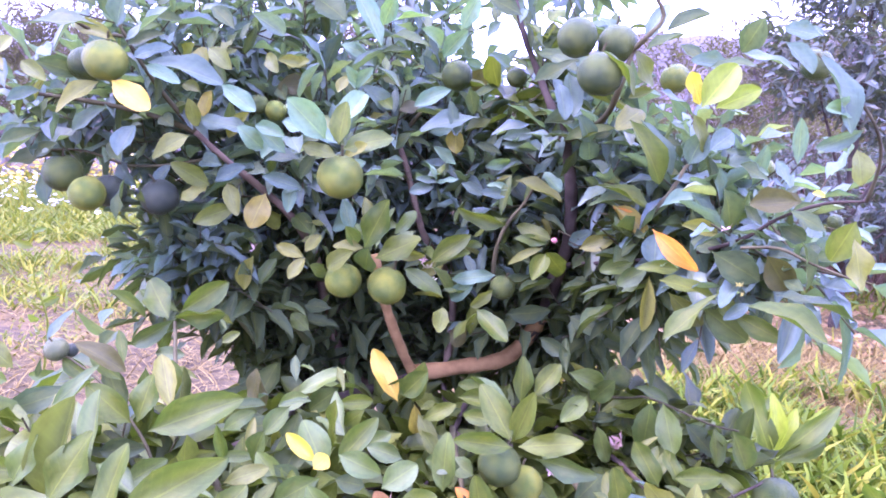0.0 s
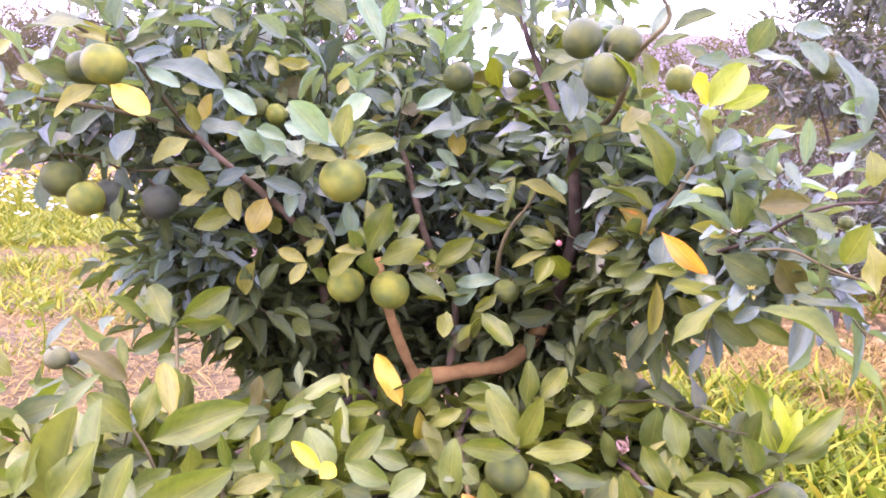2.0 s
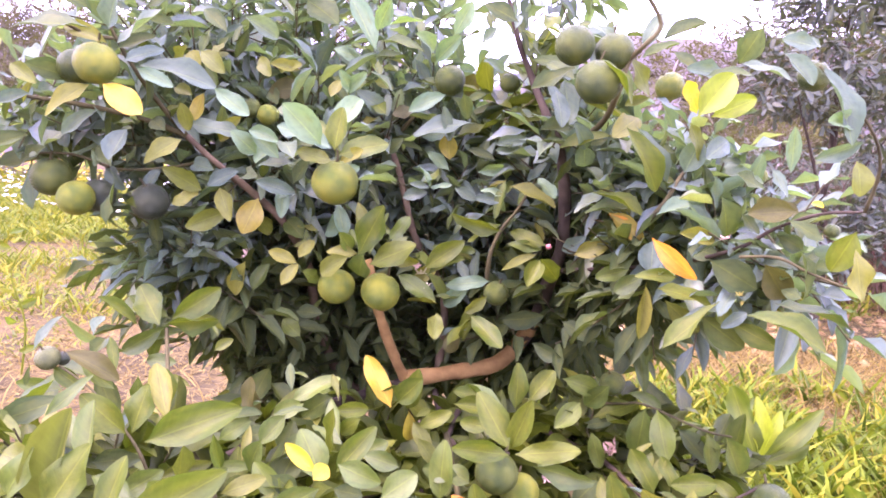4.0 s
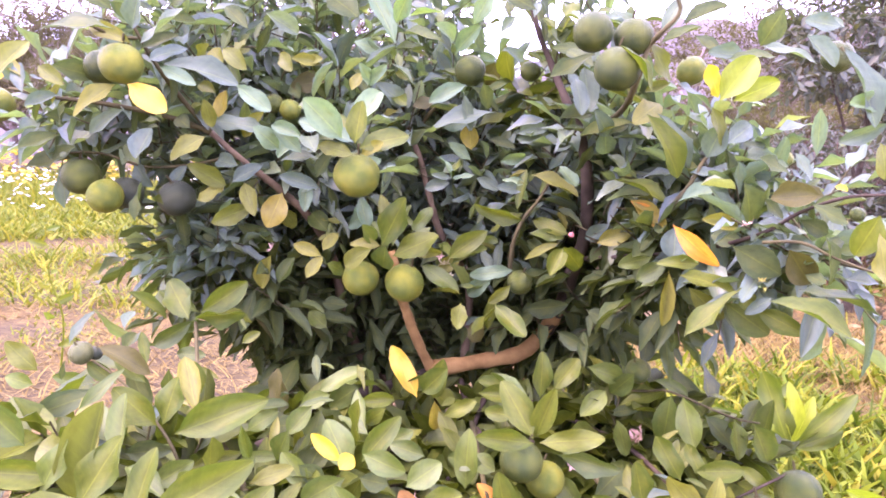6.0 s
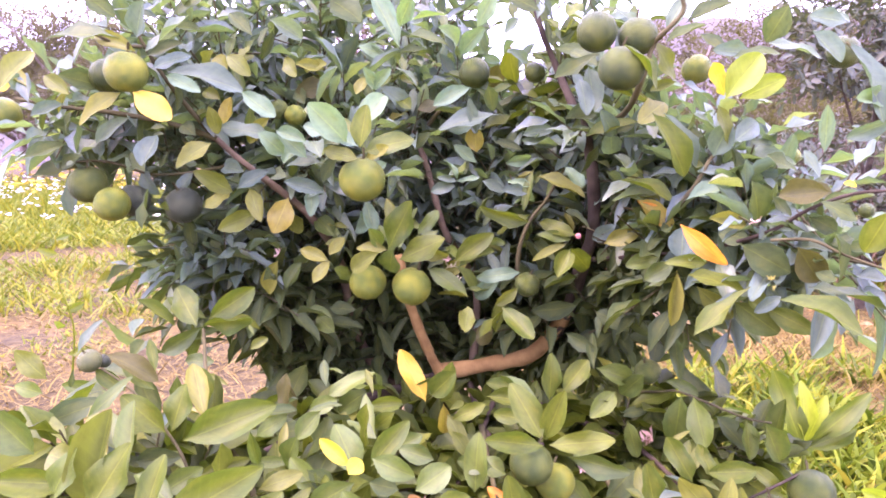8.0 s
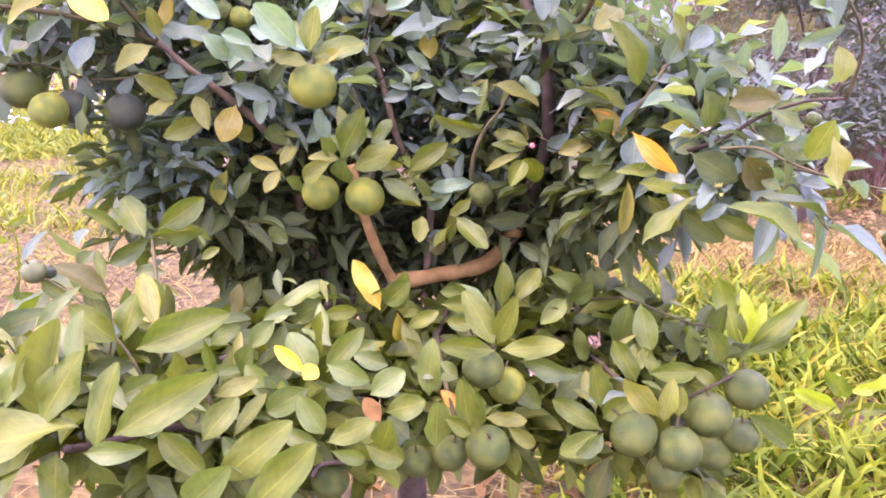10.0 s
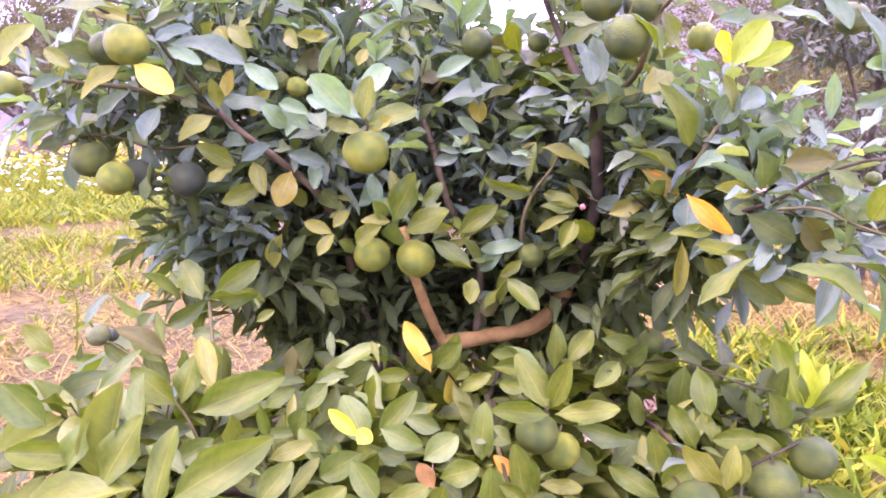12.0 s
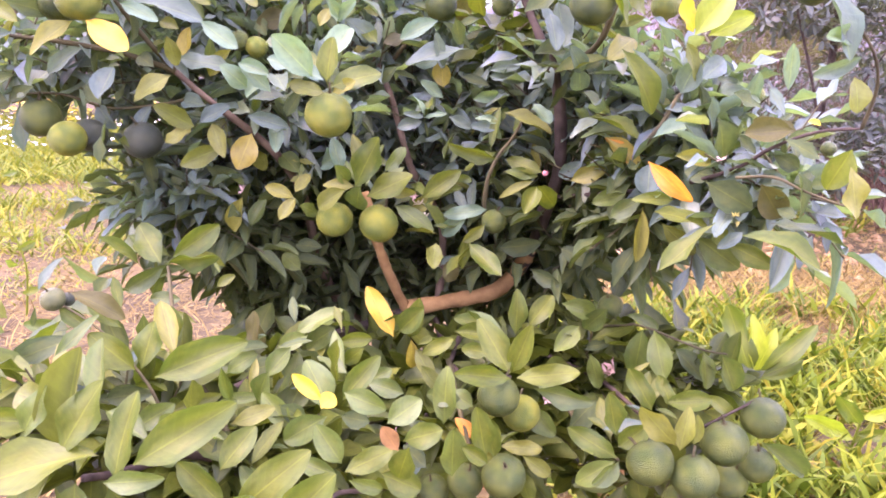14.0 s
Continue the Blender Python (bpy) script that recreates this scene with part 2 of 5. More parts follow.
def soil_material():
    m, n, l, b = material("dry_soil", 0.95)
    large = ramped(n, l, noise_at(n, l, 1.6, 6.0), (0.3, (0.044, 0.035, 0.014)), (0.5, (0.074, 0.056, 0.018)), (0.65, (0.11, 0.075, 0.02)), (0.8, (0.08, 0.07, 0.015)))
    fine = ramped(n, l, noise_at(n, l, 18.0, 8.0), (0.35, (0.5, 0.46, 0.46)), (0.5, (0.95, 0.92, 0.88)), (0.68, (1.3, 1.25, 1.15)))
    l.new(mixed(n, l, 1.0, large, fine, "MULTIPLY"), b.inputs["Base Color"])
    bump = n.new("ShaderNodeBump")
    bump.inputs["Strength"].default_value, bump.inputs["Distance"].default_value = 0.8, 0.012
    l.new(noise_at(n, l, 30.0, 8.0), bump.inputs["Height"])
    l.new(bump.outputs["Normal"], b.inputs["Normal"])
    b.inputs["Specular IOR Level"].default_value = 0.15
    return m


SOIL = soil_material()
CLOD = bark_material("soil_clod", (0.19, 0.115, 0.042), (0.33, 0.21, 0.08))


# ---- building helpers ----
def mesh_of(name, verts, faces, mat, uv=None, smooth=True):
    me = bpy.data.meshes.new(name)
    me.from_pydata(verts, [], faces)
    if mat:
        me.materials.append(mat)
    if uv is not None:
        layer = me.uv_layers.new(name="UVMap")
        loops = np.zeros(len(me.loops), dtype=np.int32)
        me.loops.foreach_get("vertex_index", loops)
        layer.data.foreach_set("uv", np.asarray(uv, dtype=np.float32)[loops].ravel())
    me.polygons.foreach_set("use_smooth", [smooth] * len(me.polygons))
    me.update()
    return me


def part(name, me, parent, label="", kind=""):
    ob = new(name, me)
    ob.parent = parent
    return tagged(ob, label=label, kind=kind)


def height_at(x, y):
    near = math.exp(-((x * x + y * y) / 400.0))
    return near * (0.035 * noise.noise((x * 0.9, y * 0.9, 3.1)) + 0.016 * noise.noise((x * 4.1, y * 4.1, 7.7)))


def leaf_template(rows, cols, fold, droop, wave, twist, seed, point=0.6):
    """A citrus blade along +y of length 1 and width 1: a short stalk, an oval outline, folded on its rib."""
    rng = random.Random(seed)
    verts, uv, faces = [], [], []
    phase = rng.uniform(0, 6)
    for i in range(rows + 1):
        s = 0.5 - 0.5 * math.cos(math.pi * i / rows)
        q = min(1.0, max(0.0, (s - 0.05) / 0.95))
        taper = point + 0.12 - 0.24 * min(q, 0.5) + 0.3 * max(0.0, q - 0.7)
        w = 0.03 + 0.47 * max(0.0, math.sin(math.pi * q ** 1.02)) ** taper * (1.03 - 0.08 * q)
        w *= 1 + rng.uniform(-0.03, 0.03)
        if i == rows:
            w = 0.012
        for j in range(cols + 1):
            a = -1 + 2 * j / cols
            ang = twist * (s - 0.3)
            x = a * w
            z = fold * abs(a) ** 1.3 * w - droop * s * s + wave * a * a * w * math.sin(9 * s + phase + (2 if a > 0 else 0))
            verts.append((x * math.cos(ang) - z * math.sin(ang) * 0.5, s, z + x * math.sin(ang)))
            uv.append((0.5 + a * 0.5, s))
    for i in range(rows):
        for j in range(cols):
            k = i * (cols + 1) + j
            faces.append((k, k + 1, k + cols + 2, k + cols + 1))
    return np.array(verts), faces, uv


SHAPES = [(0.35, 0.1, 0.12, 0.0), (0.18, 0.22, 0.15, 0.25), (0.5, 0.02, 0.1, -0.2), (0.25, -0.08, 0.2, 0.3), (0.3, 0.32, 0.12, -0.35), (0.12, 0.06, 0.25, 0.15)]
LEAF_MESHES = []
for k, (fold, droop, wave, twist) in enumerate(SHAPES):
    v, fc, uv = leaf_template(12, 4, fold, droop, wave, twist, k)
    LEAF_MESHES.append(mesh_of("leaf_blade", [tuple(p) for p in v], fc, LEAF["G"], uv))
SMALL = [leaf_template(7, 2, fold, droop, wave, twist, k + 20, 0.85) for k, (fold, droop, wave, twist) in enumerate(SHAPES)]

TINY = [leaf_template(3, 2, fold, droop, wave, twist, k + 40) for k, (fold, droop, wave, twist) in enumerate(SHAPES)]

leaf_rng = random.Random(11)
POOL = {"D": [], "G": [], "C": [], "P": [], "Y": [], "L": []}
BESIDE = {"G": "GGDD", "C": "CCDD", "D": "DDDC", "P": "CCGD", "Y": "GGCY", "L": "LGGY", "B": "CD", "V2": "CD"}
MANY = [2]
CLEAR = []
LATER = []


def in_the_open(p, spare=0.0):
    """Whether a leaf at p would hang in front of a fruit or a thick limb."""
    return any(p[1] < y + 0.02 and (p[0] - x) ** 2 + (p[2] - z) ** 2 < (r + spare) ** 2 for x, y, z, r in CLEAR)


def beside(base, axis, up, length, kinds, many):
    """The other leaves of the same shoot, set round the stalk just behind the leaf."""
    for _ in range(many):
        a = radians(leaf_rng.choice((-1, 1)) * leaf_rng.uniform(35, 130))
        way = Matrix.Rotation(a, 3, up) @ axis + Vector((0, leaf_rng.uniform(0.1, 0.5), leaf_rng.uniform(-0.3, 0.2)))
        way.y = max(way.y, 0.08)
        way.normalize()
        top = Vector((leaf_rng.uniform(-0.4, 0.4), leaf_rng.uniform(-0.75, 0.1), 1.0)) + up * leaf_rng.choice((0.1, 0.2, 0.9))
        top = (top - way * top.dot(way)).normalized()
        m = Matrix((way.cross(top), way, top)).transposed().to_4x4()
        m.translation = base + Vector((leaf_rng.uniform(-0.01, 0.01), leaf_rng.uniform(0.03, 0.075), leaf_rng.uniform(-0.012, 0.012)))
        L = min(length * leaf_rng.uniform(0.75, 1.1), 0.066)
        if in_the_open(m.translation + way * L * 0.5, 0.022) or in_the_open(m.translation + way * L, 0.012):
            continue
        POOL[leaf_rng.choice(kinds)].append((m @ Matrix.Diagonal((L * leaf_rng.uniform(0.25, 0.36), L, L * 0.8, 1)), leaf_rng.randrange(len(SMALL))))


def leaf(bx, by, bz, tx, ty, tz, ratio, roll, kind, owner=None, shape=None):
    """One leaf from its stalk to its tip, turned about its rib; at roll 0 its face looks at the open side of the row."""
    base, tip = Vector((bx, by, bz)), Vector((tx, ty, tz))
    if ratio > 0.5 and not owner and kind in "GCDPYL" and base.y > 0.95:
        flat = (tip - base).length
        out = min(flat * math.sqrt((ratio / 0.46) ** 2 - 1), 0.032)
        tip.y += out if leaf_rng.random() < 0.3 or in_the_open(tip, 0.012) else -out
        ratio *= flat / (tip - base).length
    axis = tip - base
    length = axis.length
    axis.normalize()
    face = Vector((0, -1, 0.12))
    face = (face - axis * face.dot(axis)).normalized()
    one = Matrix.Rotation(radians(roll), 3, axis) @ face
    two = Matrix.Rotation(radians(-roll), 3, axis) @ face
    up = one if (one.z > two.z) == (roll > 0) else two
    side = axis.cross(up)
    m = Matrix((side, axis, up)).transposed().to_4x4()
    m.translation = base
    pick = leaf_rng.randrange(len(LEAF_MESHES))
    shape = pick if shape is None else shape
    if not owner and kind in BESIDE:
        LATER.append((base, axis, up, length, BESIDE[kind], MANY[0]))
    if not owner and kind in "VOK2":
        CLEAR.append((*(base + axis * length * 0.5), 0.018))
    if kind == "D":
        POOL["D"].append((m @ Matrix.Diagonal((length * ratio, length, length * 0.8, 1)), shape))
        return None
    ob = new("leaf", LEAF_MESHES[shape])
    ob.material_slots[0].link = "OBJECT"
    ob.material_slots[0].material = LEAF[kind]
    ob.parent = owner or TREE
    ob.matrix_basis = m @ Matrix.Diagonal((length * ratio, length, length * 0.8, 1))
    if kind in LEAF_WORDS:
        ob["label"] = LEAF_WORDS[kind]
    return ob


LEAF_WORDS = {"V": "withering yellow leaf", "O": "withering orange leaf", "K": "bright lime young leaf", "K2": "bright yellow young leaf",
              "R": "dry brown curled leaf", "B": "bronze-brown leaf", "V2": "ochre yellowing leaf"}


def tube(points, r0, r1, sides=8, seed=0, rough=0.12):
    """A tapered, slightly knotty round stem along a smooth line through the points."""
    rng = random.Random(seed)
    pts = [Vector(p) for p in points]
    line = []
    for i in range(len(pts) - 1):
        p0, p1, p2, p3 = pts[max(i - 1, 0)], pts[i], pts[i + 1], pts[min(i + 2, len(pts) - 1)]
        for k in range(4):
            u = k / 4
            line.append(0.5 * ((2 * p1) + (p2 - p0) * u + (2 * p0 - 5 * p1 + 4 * p2 - p3) * u * u + (3 * p1 - p0 - 3 * p2 + p3) * u ** 3))
    line.append(pts[-1])
    verts, faces = [], []
    ref = Vector((0.3, -1, 0.2))
    for i, p in enumerate(line):
        d = (line[min(i + 1, len(line) - 1)] - line[max(i - 1, 0)]).normalized()
        a = d.cross(ref).normalized()
        b = d.cross(a)
        r = r0 + (r1 - r0) * i / (len(line) - 1)
        r *= 1 + rng.uniform(-rough, rough)
        for j in range(sides):
            t = 2 * math.pi * j / sides
            verts.append(tuple(p + (a * math.cos(t) + b * math.sin(t)) * r * (1 + rng.uniform(-rough, rough) * 0.4)))
    for i in range(len(line) - 1):
        for j in range(sides):
            k, q = i * sides + j, i * sides + (j + 1) % sides
            faces.append((k, q, q + sides, k + sides))
    faces.append(tuple(range(sides - 1, -1, -1)))
    faces.append(tuple(range(len(verts) - sides, len(verts))))
    return verts, faces


def foliage(lumps, size, seed, per=(6, 9), reach=0.16, tidy=False, shapes=None, broad=1.0):
    """Leafy shoots that fill rounded lumps of a crown: one array of leaves and one of their twigs."""
    rng = np.random.default_rng(seed)
    V, F, U, tv, tf = [], [], [], [], []
    off = 0
    for x, y, z, rx, ry, rz, count in lumps:
        for _ in range(count):
            d = rng.normal(size=3)
            d /= np.linalg.norm(d)
            p = np.array((x, y, z)) + d * rng.uniform(0.35, 1.0) ** 0.6 * np.array((rx, ry, rz))
            if p[2] < 0.06:
                continue
            way = d * 0.7 + rng.normal(size=3) * 0.45 + np.array((0, -0.15, 0.35))
            way /= np.linalg.norm(way)
            long = reach * rng.uniform(0.6, 1.2)
            p = p - way * long * 0.5
            a = np.cross(way, (0.2, 0.1, 1.0))
            a /= np.linalg.norm(a)
            b = np.cross(way, a)
            r = 0.0014 * size / 0.06
            k0 = len(tv)
            for q, rr in ((p, r), (p + way * long, r * 0.6)):
                for j in range(4):
                    t = j * math.pi / 2
                    tv.append(tuple(q + (a * math.cos(t) + b * math.sin(t)) * rr))
            for j in range(4):
                tf.append((k0 + j, k0 + (j + 1) % 4, k0 + 4 + (j + 1) % 4, k0 + 4 + j))
            many = int(rng.integers(per[0], per[1] + 1))
            turn = rng.uniform(0, 6.28)
            for i in range(many):
                s = (i + 0.6) / many
                ang = turn + i * 2.4
                out = a * math.cos(ang) + b * math.sin(ang)
                ax = out * (1.0 - 0.5 * s) + way * (0.2 + 0.6 * s) + np.array((0, 0, -0.12)) + rng.normal(size=3) * 0.15
                ax[2] *= 0.75
                ax /= np.linalg.norm(ax)
                nm = way * 0.3 + np.array((0, -0.1, 1.0)) + rng.normal(size=3) * 0.25
                nm -= ax * nm.dot(ax)
                nm /= np.linalg.norm(nm)
                sd = np.cross(ax, nm)
                L = size * rng.uniform(0.65, 1.25)
                if tidy and in_the_open(p + way * long * s + ax * L * 0.5, 0.016):
                    continue
                tpl, fc, uv = (shapes or SMALL)[int(rng.integers(len(SMALL)))]
                w = tpl * np.array((L * rng.uniform(0.27, 0.37) * broad, L, L * 0.9))
                V.append(p + way * long * s + w[:, :1] * sd + w[:, 1:2] * ax + w[:, 2:] * nm)
                F.extend([tuple(q + off for q in g) for g in fc])
                U.extend(uv)
                off += len(tpl)
    return np.concatenate(V), F, U, tv, tf


def crown(parent, lumps, size, seed, mat, bark, name="foliage", label="", **kw):
    V, F, U, tv, tf = foliage(lumps, size, seed, **kw)
    part(name, mesh_of(name, V.tolist(), F, mat, U), parent, label, "stuff")
    part("twig_mass", mesh_of("twig_mass", tv, tf, bark), parent, "thin twigs", "stuff")


def blades(name, n, spot, height, width, lean, mat, seed, label, bend=0.5, z0=0.0):
    """Many grass blades or straws: spot(rng) gives x, y; each leans and bends its own way."""
    rng = np.random.default_rng(seed)
    V, F = [], []
    for _ in range(n):
        at = spot(rng)
        if at is None:
            continue
        x, y = at
        h, w = rng.uniform(*height), rng.uniform(*width)
        az, ln = rng.uniform(0, 2 * math.pi), rng.uniform(*lean)
        dx, dy = math.cos(az), math.sin(az)
        tw = rng.uniform(0, math.pi)
        sx, sy = math.cos(tw), math.sin(tw)
        p = np.array((x, y, height_at(x, y) + z0))
        k = len(V)
        for i in range(4):
            s = i / 3
            e = ln + bend * s * rng.uniform(0.6, 1.2)
            c = p + np.array((dx * math.sin(e), dy * math.sin(e), max(math.cos(e), 0.03 if i else 0))) * h * s
            ww = w * (1 - s) ** 0.6 * 0.5 + 0.0004
            V.append((c[0] - sx * ww, c[1] - sy * ww, c[2]))
            V.append((c[0] + sx * ww, c[1] + sy * ww, c[2]))
        for i in range(3):
            F.append((k + 2 * i, k + 2 * i + 1, k + 2 * i + 3, k + 2 * i + 2))
    return tagged(new(name, mesh_of(name, V, F, mat)), label=label, category="grass", kind="stuff")


# ---- ground ----
def ground():
    xs = sorted(set([round(-8 + 0.1 * i, 3) for i in range(161)] + [-400, -200, -100, -60, -40, -30, -24, -20, -16, -13, -11, -9.5, 9.5, 11, 13, 16, 20, 24, 30, 40, 60, 100, 200, 400]))
    ys = sorted(set([round(-2 + 0.1 * i, 3) for i in range(131)] + [-400, -200, -100, -50, -30, -20, -12, -8, -5, -3.5, 12, 14, 16, 19, 23, 28, 35, 45, 60, 90, 150, 400, 1500]))
    verts = [(x, y, height_at(x, y)) for y in ys for x in xs]
    nx = len(xs)
    faces = [(j * nx + i, j * nx + i + 1, (j + 1) * nx + i + 1, (j + 1) * nx + i) for j in range(len(ys) - 1) for i in range(nx - 1)]
    tagged(new("ground", mesh_of("ground", verts, faces, SOIL)), label="dry tan soil with straw, stubble and clods", category="ground", kind="structure")


ground()


def field(x0, x1, y0, y1, hole=None):
    def spot(rng):
        x, y = rng.uniform(x0, x1), rng.uniform(y0, y1)
        return None if hole and hole(x, y, rng) else (x, y)
    return spot


def patchy(cut, scale=1.3, shift=0.0):
    return lambda x, y, rng: noise.noise((x * scale + shift, y * scale, 5.5)) + rng.uniform(-0.25, 0.25) < cut


def grass_edge(x, y, rng):
    """The green grass keeps to a strip in front of the bare soil, thinning at its rim."""
    far = 3.2 + 0.25 * noise.noise((x * 1.5, 2.0, 1.0)) + rng.uniform(-0.25, 0.25)
    near = 0.85 + 0.4 * noise.noise((x * 1.7, 8.0, 3.0)) + rng.uniform(-0.2, 0.2)
    side = 4.3 + 0.5 * noise.noise((y * 1.4, 5.0, 2.0)) + rng.uniform(-0.3, 0.3)
    return y > far or y < near or x > side or x < 0.5 + rng.uniform(-0.2, 0.25) or (x > 0.6 * y - 0.1 and rng.random() < 0.3 + 1.2 * noise.noise((x * 1.6, y * 1.6, 4.0))) or noise.noise((x * 2.2, y * 2.2, 9.0)) < -0.42


blades("straw", 26000, field(-6.0, 0.8, 1.3, 7.6, patchy(-0.35)), (0.04, 0.15), (0.0025, 0.006), (0.9, 1.5), STRAW, 1, "scattered dry straw lying on the soil", 0.3, 0.006)
blades("straw", 17000, field(0.2, 5.0, 1.3, 6.2, patchy(-0.25, 1.1, 4.0)), (0.05, 0.18), (0.0025, 0.006), (0.9, 1.5), STRAW, 2, "scattered dry straw and stubble", 0.3, 0.006)
blades("dry_grass", 7000, field(0.7, 4.5, 2.9, 4.2), (0.07, 0.2), (0.004, 0.008), (0.2, 1.2), STRAW, 3, "dry standing grass stubble beside green grass", 0.6)
blades("dry_grass", 4500, field(-5.0, -0.4, 2.5, 7.5, patchy(0.1)), (0.05, 0.18), (0.004, 0.008), (0.2, 1.3), STRAW, 4, "dry grass stubble on bare soil", 0.6)
blades("straw", 9000, field(-3.2, 0.4, 1.2, 4.6, patchy(-0.2, 2.1, 6.0)), (0.03, 0.13), (0.004, 0.009), (0.7, 1.5), STRAW, 15, "tangled dry grass litter on the soil", 0.5, 0.008)
blades("straw", 9000, field(-4.0, 5.0, -3.0, 1.5, patchy(-0.3, 1.4, 8.0)), (0.04, 0.15), (0.003, 0.007), (0.9, 1.5), STRAW, 16, "dry straw strewn on the bare soil", 0.3, 0.006)
blades("low_weeds", 11000, field(-4.2, -0.2, 1.8, 6.0, patchy(0.0, 1.7, 3.0)), (0.02, 0.07), (0.006, 0.014), (0.2, 1.2), WEED, 12, "tiny green weeds sprouting in dry soil", 0.6)
blades("green_grass", 28000, field(0.3, 4.8, 0.6, 3.9, grass_edge), (0.08, 0.2), (0.014, 0.034), (0.05, 0.8), GRASS, 5, "fresh yellow-green grass with broad blades", 0.5)
STALK = blade_material("rusty_dry_stalk", [(0.0, (0.13, 0.07, 0.055)), (0.5, (0.2, 0.115, 0.08)), (1.0, (0.27, 0.18, 0.1))], rough=0.75, glow=0.15)
blades("dry_stalks", 16000, field(1.2, 9.0, 5.6, 12.0, patchy(-0.35, 0.9, 7.0)), (0.25, 1.15), (0.006, 0.014), (0.0, 0.55), STALK, 10, "tall rust-brown dry weed stalks", 0.35)
blades("weeds", 3500, field(1.2, 7.5, 5.0, 10.0, patchy(0.0, 0.9, 9.0)), (0.1, 0.35), (0.012, 0.03), (0.05, 0.9), WEED, 11, "green weeds among dry stalks", 0.7)
blades("fine_grass", 9000, field(0.3, 4.2, 1.0, 3.8, grass_edge), (0.06, 0.17), (0.004, 0.008), (0.1, 1.0), GRASS, 13, "fine grass between the broad blades", 0.6)
blades("dry_grass", 900, field(0.6, 3.4, 0.9, 3.8), (0.06, 0.18), (0.003, 0.006), (0.2, 1.3), STRAW, 14, "dry blades mixed into the green grass", 0.5)
blades("sparse_grass", 700, field(0.9, 4.2, 1.6, 4.6, patchy(0.0, 2.0)), (0.08, 0.2), (0.005, 0.01), (0.1, 0.9), GRASS, 6, "sparse grass tufts among straw", 0.8)
blades("weeds", 30000, field(-10.0, -0.9, 6.6, 13.5, lambda x, y, rng: x > -0.17 * y + 0.2 or y < 6.9 + 0.7 * noise.noise((x, 0.4, 0.2))), (0.1, 0.32), (0.014, 0.035), (0.05, 1.2), WEED, 7, "low flowering weeds in a green band", 0.7)
blades("weeds", 6500, field(-5.4, -1.0, 4.2, 7.4, patchy(-0.05, 0.9, 2.0)), (0.08, 0.25), (0.008, 0.02), (0.1, 0.9), WEED, 8, "thin green weeds on dry soil", 0.7)


def blossoms(name, n, spot, zr, size, mat, seed, label):
    """Small cupped flowers with five petals held at the top of the weeds."""
    rng = np.random.default_rng(seed)
    V, F = [], []
    for _ in range(n):
        at = spot(rng)
        if at is None:
            continue
        x, y = at
        z, r, k = rng.uniform(*zr), rng.uniform(*size), len(V)
        tilt = rng.uniform(-0.5, 0.5, 2)
        V.append((x, y, z))
        for j in range(10):
            a = j * math.pi / 5
            rr = r * (1.0 if j % 2 == 0 else 0.5)
            V.append((x + rr * math.cos(a), y + rr * math.sin(a), z + 0.35 * r + rr * (tilt[0] * math.cos(a) + tilt[1] * math.sin(a))))
        for j in range(10):
            F.append((k, k + 1 + j, k + 1 + (j + 1) % 10))
    tagged(new(name, mesh_of(name, V, F, mat)), label=label, category="flowers", kind="stuff")


blossoms("white_flowers", 800, field(-10.0, -1.2, 6.9, 13.5, lambda x, y, rng: x > -0.2 * y), (0.22, 0.42), (0.02, 0.045), WHITE_BLOOM, 21, "small white daisy flowers on green weeds")
blossoms("yellow_flowers", 1500, field(-12.0, -4.4, 9.0, 16.0, lambda x, y, rng: noise.noise((x * 0.8, y * 0.8, 2.0)) < -0.15), (0.3, 0.8), (0.03, 0.06), YELLOW_BLOOM, 22, "mass of yellow flowers behind the weeds")
blades("weeds", 2500, field(-13.0, -4.0, 9.5, 17.5), (0.2, 0.6), (0.015, 0.04), (0.05, 0.6), WEED, 9, "tall weeds with yellow flowers", 0.6)


def clods():
    """Loose lumps of orange soil, each an uneven stone-like mound half sunk in the ground."""
    rng = np.random.default_rng(31)
    V, F = [], []
    for _ in range(1500):
        y = rng.uniform(3.9, 6.2)
        x = rng.uniform(1.2, 4.8)
        r = 0.008 + 0.035 * rng.random() ** 3
        k = len(V)
        z = height_at(x, y)
        for i, (e, n) in enumerate(((-0.2, 6), (0.5, 6), (1.2, 4))):
            for j in range(6):
                a = j * math.pi / 3 + i * 0.4
                q = r * math.cos(e) * rng.uniform(0.75, 1.2)
                V.append((x + q * math.cos(a), y + q * math.sin(a), z + r * 0.8 * math.sin(e) * rng.uniform(0.8, 1.2)))
        for i in range(2):
            for j in range(6):
                F.append((k + i * 6 + j, k + i * 6 + (j + 1) % 6, k + i * 6 + 6 + (j + 1) % 6, k + i * 6 + 6 + j))
        F.append(tuple(k + 12 + j for j in range(6)))
    tagged(new("soil_clods", mesh_of("soil_clods", V, F, CLOD, smooth=False)), label="crumbly orange-tan soil clods", category="soil", kind="stuff")


clods()


